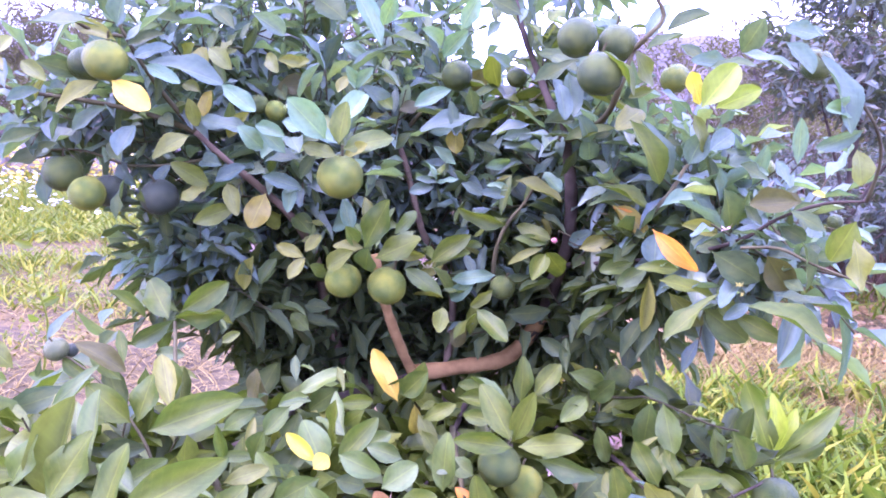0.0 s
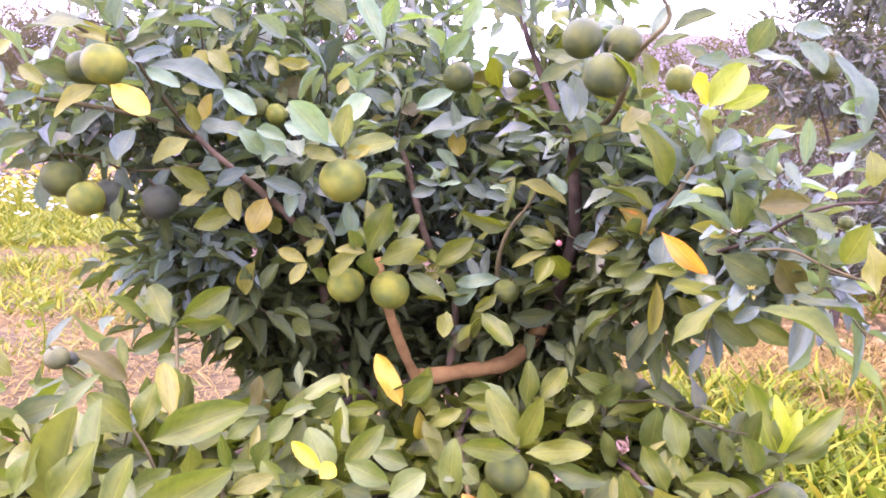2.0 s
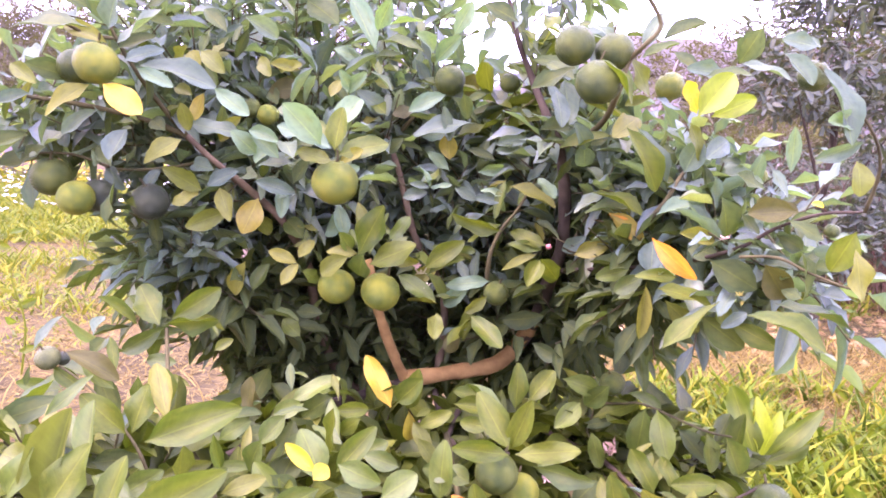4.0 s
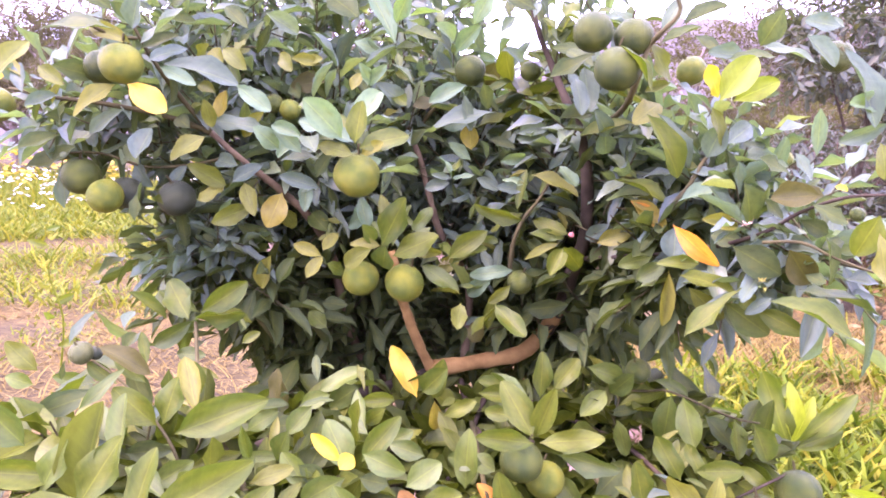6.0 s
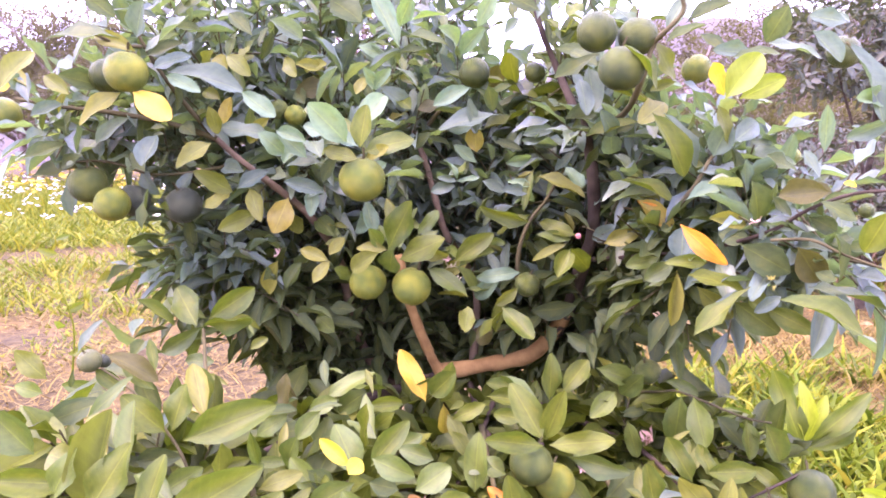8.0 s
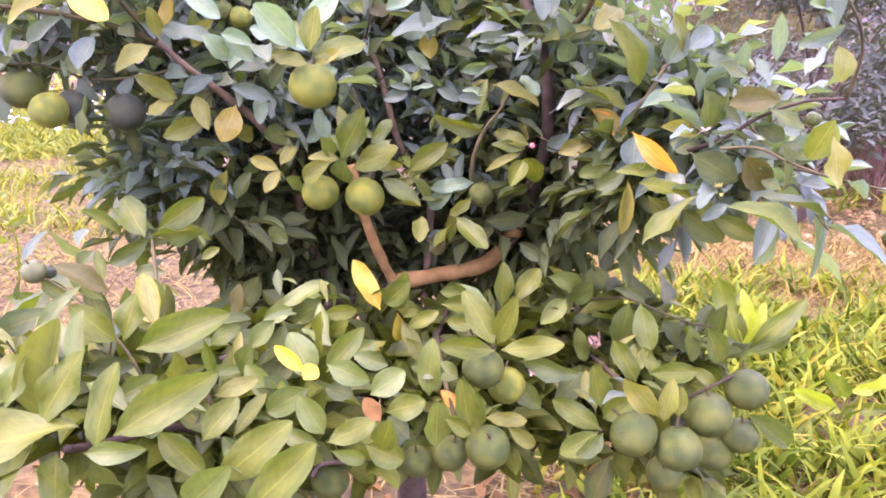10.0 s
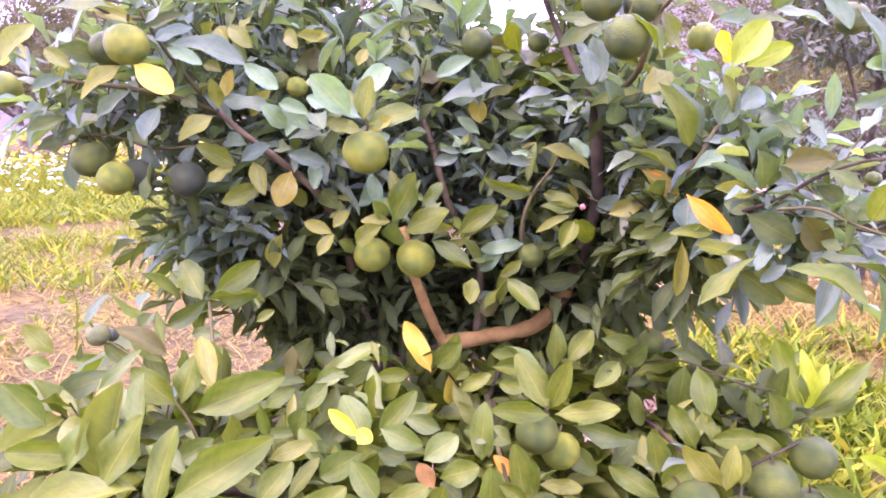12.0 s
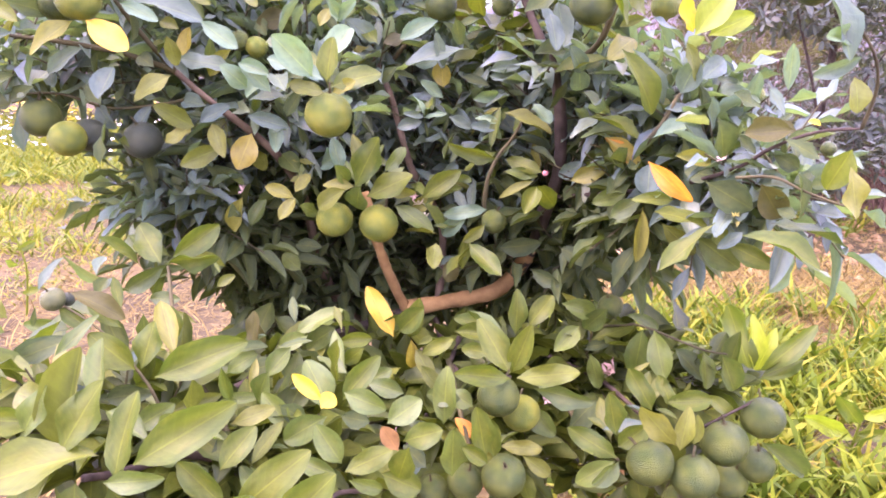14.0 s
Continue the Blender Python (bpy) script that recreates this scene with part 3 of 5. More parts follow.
def litter():
    """Dry fallen leaves lying under the tree."""
    rng = np.random.default_rng(61)
    V, F, U = [], [], []
    for _ in range(700):
        x, y = rng.normal(0.15, 0.55), rng.normal(1.55, 0.5)
        a, tilt, L = rng.uniform(0, 6.28), rng.normal(0, 0.3), rng.uniform(0.035, 0.07)
        ax = np.array((math.cos(a), math.sin(a), tilt))
        ax /= np.linalg.norm(ax)
        nm = np.array((rng.normal(0, 0.3), rng.normal(0, 0.3), 1.0))
        nm -= ax * nm.dot(ax)
        nm /= np.linalg.norm(nm)
        tpl, fc, uv = SMALL[int(rng.integers(len(SMALL)))]
        w = tpl * np.array((L * 0.45, L, L * 1.2))
        F += [tuple(q + len(V) for q in g) for g in fc]
        at = np.array((x, y, height_at(x, y) + 0.012))
        V += (at + w[:, :1] * np.cross(ax, nm) + w[:, 1:2] * ax + w[:, 2:] * nm).tolist()
        U += uv
    tagged(new("leaf_litter", mesh_of("leaf_litter", V, F, LEAF["R"], U)), label="dry brown fallen leaves under the tree", category="leaves", kind="stuff")


litter()


# ---- distance ----
BRUSH = bark_material("brush_slope", (0.058, 0.052, 0.045), (0.105, 0.093, 0.08))


def hillside():
    """A low slope of dry scrub that closes the view behind the field, with an uneven skyline."""
    V, F, cols, rows = [], [], 160, 10
    for i in range(cols + 1):
        x = -60 + 120 * i / cols
        dip = math.exp(-((x - 3.0) / 3.0) ** 2)
        top = 6.3 + 0.02 * x + 1.6 / (1 + math.exp(-(x - 7) / 1.5)) - 1.7 * dip + 0.7 * noise.noise((x * 0.5, 0.2, 0.3)) + 0.4 * noise.noise((x * 1.7, 1.2, 0.3))
        for j in range(rows + 1):
            s = j / rows
            V.append((x, 30 + 14 * s + noise.noise((x * 0.4, s * 4, 6.0)), -0.3 + (top + 0.3) * math.sin(s * math.pi / 2) + 0.25 * noise.noise((x * 1.3, s * 9, 2.0))))
    for i in range(cols):
        for j in range(rows):
            k = i * (rows + 1) + j
            F.append((k, k + rows + 1, k + rows + 2, k + 1))
    tagged(new("hillside", mesh_of("hillside", V, F, BRUSH)), label="low dry scrubby slope beyond the field", category="hill", kind="structure")


hillside()


def far_tree(x, y, tall, wide, mat, label, seed, leaves=0.085, count=1000, bare=False):
    rng = random.Random(seed)
    root = new("bare_tree" if bare else "tree")
    root.location = (x, y, 0)
    tagged(root, label, "tree", "trees along the field edge")
    v, f = tube([(0, 0, -0.05), (rng.uniform(-0.1, 0.1), 0, tall * 0.3), (rng.uniform(-0.3, 0.3), 0, tall * 0.62), (rng.uniform(-0.3, 0.3), 0, tall * 0.92)], 0.04 * tall ** 0.8, 0.015, 8, seed)
    part("trunk", mesh_of("trunk", v, f, GREY_BARK), root)
    lumps = []
    for k in range(9):
        a = k * 2.4 + rng.uniform(-0.4, 0.4)
        z = tall * rng.uniform(0.35, 0.95)
        rad = wide * rng.uniform(0.35, 0.8) * (1.15 - 0.6 * abs(z / tall - 0.55))
        tip = (math.cos(a) * rad, math.sin(a) * rad, z)
        v, f = tube([(0, 0, z * 0.55), (tip[0] * 0.5, tip[1] * 0.5, z * 0.75), tip, (tip[0] * 1.25, tip[1] * 1.25, z * 1.12)], 0.012 * tall, 0.006, 5, seed + k)
        part("branch", mesh_of("branch", v, f, GREY_BARK), root)
        lumps.append((*tip, wide * 0.42, wide * 0.42, tall * 0.17, count // 9))
    crown(root, lumps, leaves, seed, mat, GREY_BARK, "foliage", "dull sparse foliage", per=(6, 9) if not bare else (5, 8), reach=leaves * 4, shapes=TINY)
    return root


DULL = "tree at the far field edge, mauve haze put into its leaf colour"
RUSTY = "rust-brown half-bare tree at the field edge"
for k, (x, y, tall, wide, kind) in enumerate([
        (-11.2, 19.0, 4.4, 2.4, 0), (-8.6, 17.0, 3.9, 2.0, 0), (-13.5, 21.0, 3.9, 2.0, 0), (-9.8, 20.0, 4.7, 2.4, 0), (-6.6, 18.0, 3.6, 1.9, 1), (-4.6, 17.0, 4.6, 2.0, 1),
        (-2.4, 17.5, 5.2, 2.1, 1), (-0.6, 19.0, 3.0, 1.6, 0), (1.0, 20.0, 2.3, 1.6, 0), (2.6, 19.0, 2.4, 1.6, 1), (4.4, 14.0, 3.2, 1.8, 1),
        (6.6, 15.0, 3.6, 1.9, 1), (8.8, 16.0, 4.6, 2.2, 0), (10.8, 15.0, 4.4, 2.0, 0), (5.6, 12.0, 1.6, 1.2, 1), (3.7, 12.5, 1.6, 1.2, 1), (7.4, 12.0, 1.8, 1.3, 1)]):
    far_tree(x, y, tall, wide, RUST_LEAF if kind else TREELINE_LEAF, RUSTY if kind else DULL, 100 + k, leaves=0.1, count=1500 if kind else 2000, bare=kind == 1)


for k, (x, y, tall) in enumerate([(3.1, 6.2, 1.15), (4.3, 6.6, 1.3), (2.1, 6.9, 0.9)]):
    far_tree(x, y, tall, 0.75, FAR_LEAF, "low shrub growing behind the citrus row, haze put into its leaf colour", 140 + k, 0.06, 900)


def neighbour_tree(x, y, seed, lumps, label):
    root = new("citrus_tree")
    root.location = (x, y, 0)
    tagged(root, label, "tree", "citrus trees")
    v, f = tube([(0, 0, -0.05), (0.03, 0, 0.35), (-0.02, 0.02, 0.7), (0.02, 0, 1.1), (0.05, 0, 1.9)], 0.035, 0.008, 8, seed)
    part("trunk", mesh_of("trunk", v, f, BARK), root)
    for k, (lx, ly, lz, rx, ry, rz, count) in enumerate(lumps):
        v, f = tube([(0, 0, 0.5 * lz), (lx * 0.4, ly * 0.4, lz * 0.72), (lx, ly, lz)], 0.014, 0.005, 6, seed + k)
        part("branch", mesh_of("branch", v, f, BARK), root)
    crown(root, lumps, 0.085, seed, FAR_LEAF, TWIG, "foliage", "citrus leaves with bluish haze put into their colour", reach=0.2, shapes=TINY, broad=1.25)
    return root


def dry_shrub(x, y, tall, seed):
    """A leafless reddish shrub: stems that fan out from the root and fork into fine twigs."""
    rng = random.Random(seed)
    root = tagged(new("dry_shrub"), "leafless red-brown shrub with fine forked twigs", "shrub", "dry shrubs behind the row")
    root.location = (x, y, height_at(x, y) - 0.02)
    for k in range(7):
        a, lean = k * 2.4 + rng.uniform(-0.4, 0.4), rng.uniform(0.08, 0.5)
        h = tall * rng.uniform(0.65, 1.0)
        tip = Vector((math.cos(a) * lean * h, math.sin(a) * lean * h, h))
        mid = tip * 0.5 + Vector((rng.uniform(-0.04, 0.04), rng.uniform(-0.04, 0.04), 0.05))
        v, f = tube([(0, 0, 0), mid, tip], 0.006, 0.002, 5, seed + k)
        for j in range(8):
            s = rng.uniform(0.3, 0.95)
            p = mid.lerp(tip, (s - 0.5) * 2) if s > 0.5 else mid * (s * 2)
            q = p + Vector((rng.uniform(-0.16, 0.16), rng.uniform(-0.16, 0.16), rng.uniform(0.06, 0.2)))
            tv, tf = tube([p, p.lerp(q, 0.5) + Vector((0, 0, 0.015)), q], 0.003, 0.0012, 4, seed + k * 9 + j)
            f += [tuple(i + len(v) for i in g) for g in tf]
            v += tv
        part("stem", mesh_of("stem", v, f, RED_TWIG), root)


RED_TWIG = bark_material("red_brown_twig", (0.07, 0.036, 0.022), (0.15, 0.08, 0.046))
for k, (x, y, tall) in enumerate([(2.5, 5.2, 1.05), (2.85, 5.5, 1.25), (2.2, 5.6, 0.95), (3.4, 5.3, 1.0), (2.6, 6.2, 1.3), (3.6, 6.1, 1.2), (1.9, 5.9, 0.9)]):
    dry_shrub(x, y, tall, 300 + 20 * k)
neighbour_tree(2.55, 4.7, 41, [(-0.35, 0.1, 0.75, 0.35, 0.35, 0.2, 40), (0.1, -0.1, 0.6, 0.4, 0.3, 0.2, 40), (0.0, 0.0, 1.75, 0.65, 0.5, 0.45, 170), (-0.3, -0.1, 1.5, 0.4, 0.4, 0.25, 30), (0.45, 0.1, 1.3, 0.45, 0.4, 0.3, 45), (0.5, 0.0, 0.8, 0.4, 0.3, 0.25, 40), (0.1, 0.1, 2.25, 0.6, 0.4, 0.35, 130)],
               "neighbouring citrus tree with haze-tinted leaves standing in grass")
neighbour_tree(3.9, 5.6, 47, [(0.0, 0.0, 1.6, 0.8, 0.5, 0.7, 130), (0.4, 0.0, 0.8, 0.5, 0.4, 0.35, 60), (-0.4, 0.0, 0.7, 0.4, 0.3, 0.25, 50)], "citrus tree farther along the row")

# ---- the citrus tree ----
TREE = tagged(new("citrus_tree"), "small citrus tree bearing green fruit and some yellow leaves", "tree", "citrus trees")


def limb(name, r0, r1, points, bark="b", bare=()):
    v, f = tube(points, r0, r1, 10 if r0 > 0.008 else 7, len(bpy.data.objects))
    if bark == "t" or bare:
        for p, q in list(zip(points, points[1:]))[slice(*bare) if bare else slice(None)]:
            for k in range(3):
                CLEAR.append((*(Vector(p).lerp(Vector(q), k / 3)), 0.012 if bark == "t" else 0.006))
    part(name, mesh_of(name, v, f, {"t": SUNLIT_TAN_BARK, "m": BROWN_BARK, "g": TWIG}.get(bark, BARK)), TREE)


limb("trunk", 0.03, 0.018, [(0.06, 1.24, -0.04), (0.05, 1.25, 0.2), (0.03, 1.23, 0.42), (0.02, 1.2, 0.56), (0.015, 1.2, 0.66)])
limb('limb', .0125, .0115, [(.017, 1.200, .663), (.086, 1.200, .676), (.155, 1.220, .686), (.192, 1.240, .716), (.213, 1.220, .760)], 't')
limb('limb', .0125, .0026, [(.197, 1.240, .722), (.213, 1.220, .760), (.222, 1.180, .821), (.231, 1.130, .887), (.225, 1.100, .968), (.210, 1.100, 1.037), (.191, 1.100, 1.075), (.171, 1.120, 1.125), (.150, 1.120, 1.174), (.134, 1.140, 1.238)], 'b', (2, 4))
limb('limb', .0085, .006, [(.013, 1.200, .665), (.000, 1.180, .696), (-.017, 1.150, .747), (-.028, 1.120, .792), (-.035, 1.100, .832), (-.043, 1.100, .863)], 't')
limb('limb', .009, .0038, [(.025, 1.250, .645), (-.073, 1.300, .611), (-.133, 1.320, .694), (-.149, 1.250, .824), (-.165, 1.160, .895), (-.201, 1.130, .939), (-.256, 1.100, .989), (-.293, 1.100, 1.021)], 'm', (4, 7))
limb('branch', .0036, .0016, [(-.293, 1.100, 1.021), (-.328, 1.070, 1.072), (-.350, 1.040, 1.117), (-.359, 1.030, 1.139), (-.373, 1.020, 1.173)], 'g')
limb('branch', .0042, .0022, [(-.293, 1.100, 1.021), (-.347, 1.080, 1.041), (-.433, 1.080, 1.056), (-.495, 1.080, 1.062), (-.557, 1.080, 1.073)], 'g')
limb('branch', .0024, .0014, [(-.279, 1.150, .988), (-.334, 1.140, .975), (-.392, 1.120, .971), (-.447, 1.100, .989), (-.500, 1.080, .987)], 'g')
limb('branch', .0025, .0015, [(-.360, 1.030, 1.135), (-.384, 1.010, 1.136), (-.418, 1.000, 1.153), (-.446, 1.000, 1.166)], 'g')
limb('limb', .0065, .0026, [(.066, 1.250, .657), (.070, 1.260, .787), (.024, 1.220, .874), (.009, 1.210, .919), (-.007, 1.210, .978), (-.023, 1.220, 1.020), (-.048, 1.340, 1.066), (-.072, 1.450, 1.157), (-.076, 1.500, 1.235), (-.088, 1.500, 1.357)], 'm', (3, 5))
limb('branch', .004, .002, [(-.027, 1.280, 1.021), (-.002, 1.250, 1.054), (.023, 1.250, 1.084), (.053, 1.250, 1.118)], 'g')
limb('branch', .0035, .002, [(.171, 1.300, .959), (.118, 1.300, 1.055), (.086, 1.320, 1.097), (.063, 1.330, 1.126)], 'g')
limb('branch', .0035, .0016, [(.125, 1.120, .814), (.126, 1.100, .874), (.140, 1.100, .913), (.165, 1.120, .943), (.195, 1.150, .990)], 'g')
limb('branch', .0036, .001, [(.232, 1.140, .853), (0.270, 1.020, 0.876), (0.310, 0.900, 0.902), (0.344, 0.810, 0.932), (0.362, 0.765, 0.959), (0.384, 0.730, 0.976), (0.405, 0.700, 0.981)])
limb('branch', .003, .0015, [(.275, 1.000, .895), (.289, .920, .948), (.309, .920, .976), (.325, .930, 1.001), (.345, .940, 1.022), (.370, 1.000, 1.066)], 'g')
limb('branch', .004, .0018, [(.214, 1.100, 1.029), (.237, .980, 1.054), (.242, .920, 1.088), (.253, .920, 1.125), (.262, .900, 1.139), (.279, .900, 1.163), (.257, .900, 1.198)], 'g')
limb('branch', .0017, .001, [(0.405, 0.700, 0.981), (0.401, 0.680, 1.019), (0.375, 0.660, 1.052), (0.332, 0.660, 1.094)], 'g')
limb('twig', .0016, .001, [(.328, .760, .931), (.359, .750, .933), (.375, .720, .924), (.399, .700, .915)], 'g')
limb('twig', .0018, .001, [(.343, 1.000, 1.094), (.352, .970, 1.083), (.352, .930, 1.067), (.345, .900, 1.059)], 'g')
limb('branch', .009, .004, [(.025, 1.250, .638), (-.063, 1.200, .630), (-.135, 1.100, .637), (-.147, 1.000, .662), (-.172, .920, .657), (-.198, .850, .666)], 'b')
limb('branch', .0055, .0035, [(-.010, .920, .611), (-.113, .850, .619), (-.151, .780, .632), (-.196, .750, .652), (-.240, .700, .661), (-.250, .660, .679)], 'b')
limb('branch', .004, .002, [(-.151, .780, .632), (-.177, .800, .679), (-.214, .850, .696), (-.247, .900, .731), (-.278, .980, .784)], 'g')
limb('branch', .002, .0012, [(-.197, .750, .649), (-.215, .750, .702), (-.235, .760, .732), (-.289, .800, .764), (-.330, .820, .781)], 'g')
limb('branch', .006, .002, [(.061, 1.200, .645), (.077, 1.100, .619), (.094, .950, .648), (.112, .880, .675), (.138, .860, .690)], 'b')
limb('branch', .0042, .0014, [(.113, 1.150, .651), (.268, 1.050, .619), (.306, .950, .614), (.337, .880, .598), (.361, .860, .627), (.434, .880, .654)], 'b')
limb('branch', .004, .002, [(.228, 1.000, .599), (.246, .900, .592), (.265, .850, .592)], 'g')
limb('branch', .004, .002, [(.093, 1.100, .650), (.060, 1.000, .605), (.025, .900, .590), (-.002, .800, .590), (-.045, .760, .605), (-.051, .720, .615)], 'b')
limb('branch', .004, .002, [(.074, 1.000, .654), (.086, .900, .621), (.098, .860, .590)], 'g')
limb('branch', .0022, .0012, [(.258, 1.100, .669), (.311, 1.050, .687), (.328, 1.000, .704), (.395, .970, .684), (.424, .950, .684)], 'g')


def fruit_mesh():
    bm = bmesh.new()
    bmesh.ops.create_uvsphere(bm, u_segments=28, v_segments=18, radius=1.0)
    for v in bm.verts:
        n = v.co.normalized()
        v.co *= 1 + 0.018 * noise.noise(n * 2.1) + 0.006 * noise.noise(n * 7.0)
        v.co.z *= 0.95
        polar = math.hypot(v.co.x, v.co.y)
        v.co.z -= math.copysign(0.07 * math.exp(-(polar / 0.16) ** 2), v.co.z)
    for f in bm.faces:
        f.smooth = True
    me = bpy.data.meshes.new("fruit")
    bm.to_mesh(me)
    me.materials.append(FRUIT["G"][0])
    return me


def stalk_mesh():
    """A five-lobed calyx with a short bent stalk."""
    v, f = tube([(0, 0, 0.9), (0.04, 0, 1.1), (0.12, 0.05, 1.35)], 0.07, 0.05, 6, 3)
    k = len(v)
    v.append((0, 0, 0.93))
    for j in range(10):
        a = j * math.pi / 5
        r = 0.24 if j % 2 == 0 else 0.12
        v.append((r * math.cos(a), r * math.sin(a), 0.9))
    f += [(k, k + 1 + j, k + 1 + (j + 1) % 10) for j in range(10)]
    return mesh_of("stalk", v, f, TWIG)


FRUIT_MESH, STALK_MESH = fruit_mesh(), stalk_mesh()
fruit_rng = random.Random(77)


def fruit(x, y, z, size, kind):
    ob = part("fruit", FRUIT_MESH, TREE, FRUIT[kind][1])
    ob.material_slots[0].link = "OBJECT"
    ob.material_slots[0].material = FRUIT[kind][0]
    turn = Euler((fruit_rng.uniform(-0.7, 0.3), fruit_rng.uniform(-0.5, 0.5), fruit_rng.uniform(0, 6.28)))
    ob.matrix_basis = Matrix.LocRotScale((x, y, z), turn, (size / 2,) * 3)
    part("stalk", STALK_MESH, ob)
    CLEAR.append((x, y, z, size / 2))


fruit(-.079, 1.000, .972, .058, 'Y')
fruit(-.022, 1.070, .824, .054, 'Y')
fruit(-.083, 1.080, .827, .051, 'Y')
fruit(.211, .880, 1.096, .049, 'G')
fruit(.191, .920, 1.139, .045, 'G')
fruit(.238, .930, 1.136, .044, 'G')
fruit(0.062, 1.220, 1.123, .047, 'G')
fruit(0.153, 1.220, 1.124, .032, 'G')
fruit(.326, 1.000, 1.108, .036, 'Y')
fruit(-.369, 1.000, 1.101, .053, 'Y')
fruit(-.416, 1.050, 1.100, .046, 'G')
fruit(-.460, 1.070, .959, .052, 'G')
fruit(-.419, 1.050, .934, .047, 'Y')
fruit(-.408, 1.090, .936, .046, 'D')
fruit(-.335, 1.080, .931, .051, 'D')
fruit(-.588, 1.100, 1.052, .049, 'Y')
fruit(-.219, 1.150, 1.064, .029, 'G')
fruit(-.195, 1.150, 1.056, .031, 'Y')
fruit(.138, 1.100, .823, .036, 'G')
fruit(.445, 1.000, 1.004, .025, 'Y')
fruit(0.400, 0.800, 1.104, .031, 'G')
fruit(.298, 1.050, .715, .035, 'G')
fruit(.407, .750, .960, .014, 'G')
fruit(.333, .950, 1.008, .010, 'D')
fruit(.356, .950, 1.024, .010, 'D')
fruit(-.342, .820, .789, .025, 'P')
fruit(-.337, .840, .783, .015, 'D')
fruit(.124, .850, .671, .048, 'G')
fruit(.155, .880, .636, .045, 'Y')
fruit(.129, .820, .589, .050, 'G')
fruit(.089, .850, .565, .042, 'G')
fruit(.052, .870, .542, .039, 'G')
fruit(.295, .830, .600, .054, 'G')
fruit(.344, .820, .587, .053, 'G')
fruit(.387, .850, .613, .054, 'G')
fruit(.441, .875, .633, .051, 'G')
fruit(.452, .900, .559, .046, 'G')
fruit(.421, .900, .535, .045, 'G')
fruit(.504, .750, .849, .025, 'G')
fruit(.354, .880, .519, .044, 'G')
fruit(-0.044, 0.800, 0.561, .042, 'G')
fruit(.199, 1.050, .898, .008, 'R')

CROWN = [
    (-.362, 1.290, 1.167, .146, .200, .082, 37),
    (-.187, 1.440, 1.136, .226, .240, .092, 64),
    (-.306, 1.440, 1.304, .263, .280, .081, 45),
    (-.022, 1.440, 1.264, .121, .200, .061, 21),
    (-.320, 1.320, 1.032, .142, .200, .104, 81),
    (-.160, 1.390, .984, .200, .250, .130, 148),
    (.071, 1.440, .953, .197, .250, .156, 162),
    (-.319, 1.240, .869, .063, .120, .054, 35),
]
CROWN_LOW = [
    (.255, 1.260, .988, .080, .200, .116, 81),
    (.327, 1.100, .968, .054, .100, .054, 24),
    (.394, .950, .903, .066, .080, .046, 24),
    (0.391, 0.970, 0.927, .085, .070, .055, 26),
    (0.411, 0.840, 0.923, .045, .060, .040, 8),
    (0.333, 1.060, 0.984, .060, .080, .045, 18),
    (.019, 1.440, 1.085, .103, .200, .062, 40),
    (-.483, 1.180, 1.037, .093, .080, .059, 29),
    (.236, 1.200, 1.282, .131, .200, .041, 13),
]
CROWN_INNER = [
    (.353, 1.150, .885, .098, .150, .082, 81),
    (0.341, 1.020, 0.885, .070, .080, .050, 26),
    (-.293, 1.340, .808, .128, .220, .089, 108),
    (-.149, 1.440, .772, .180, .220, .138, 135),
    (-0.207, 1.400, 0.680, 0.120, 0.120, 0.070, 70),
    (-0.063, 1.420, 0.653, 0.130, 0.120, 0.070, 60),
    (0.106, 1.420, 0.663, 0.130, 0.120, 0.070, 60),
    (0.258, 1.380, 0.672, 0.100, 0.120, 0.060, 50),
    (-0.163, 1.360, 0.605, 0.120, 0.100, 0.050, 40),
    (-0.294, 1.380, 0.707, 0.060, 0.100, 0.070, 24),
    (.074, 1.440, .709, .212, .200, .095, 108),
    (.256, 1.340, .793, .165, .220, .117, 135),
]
SKIRT = [
    (-0.335, 0.800, 0.671, 0.090, 0.050, 0.030, 10),
    (-0.236, 0.800, 0.631, 0.080, 0.050, 0.040, 15),
    (-0.165, 0.820, 0.592, 0.080, 0.050, 0.050, 21),
    (.197, 1.240, 1.092, .052, .100, .052, 10),
    (-.004, 1.100, .584, .196, .080, .028, 43),
    (-.165, 1.080, .564, .121, .080, .036, 36),
    (.151, 1.100, .561, .122, .080, .045, 46),
    (.290, 1.080, .606, .063, .060, .040, 23),
    (-.044, 1.000, .551, .171, .080, .060, 60),
    (.147, 1.050, .501, .063, .080, .063, 5),
    (-.276, .920, .623, .096, .060, .034, 21),
    (-.169, .850, .580, .152, .060, .044, 40),
    (.369, 1.030, .592, .075, .060, .041, 20),
    (.379, 1.000, .485, .059, .050, .044, 11),
    (.312, 1.150, .452, .077, .060, .069, 10),
]
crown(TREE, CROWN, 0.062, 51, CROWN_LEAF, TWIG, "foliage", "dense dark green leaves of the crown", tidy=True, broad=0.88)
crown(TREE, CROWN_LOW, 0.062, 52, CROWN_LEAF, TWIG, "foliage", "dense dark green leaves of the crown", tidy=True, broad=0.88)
# the inner lumps take the darker leaf colour that stands for crown shade
crown(TREE, CROWN_INNER, 0.062, 54, LEAF["D"], TWIG, "foliage", "leaves low inside the crown, shade put into their dark colour", tidy=True, broad=0.9)
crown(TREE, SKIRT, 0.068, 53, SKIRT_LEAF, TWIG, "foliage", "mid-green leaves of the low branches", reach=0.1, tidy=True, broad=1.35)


# leaves of the left limb
MANY[0] = 2
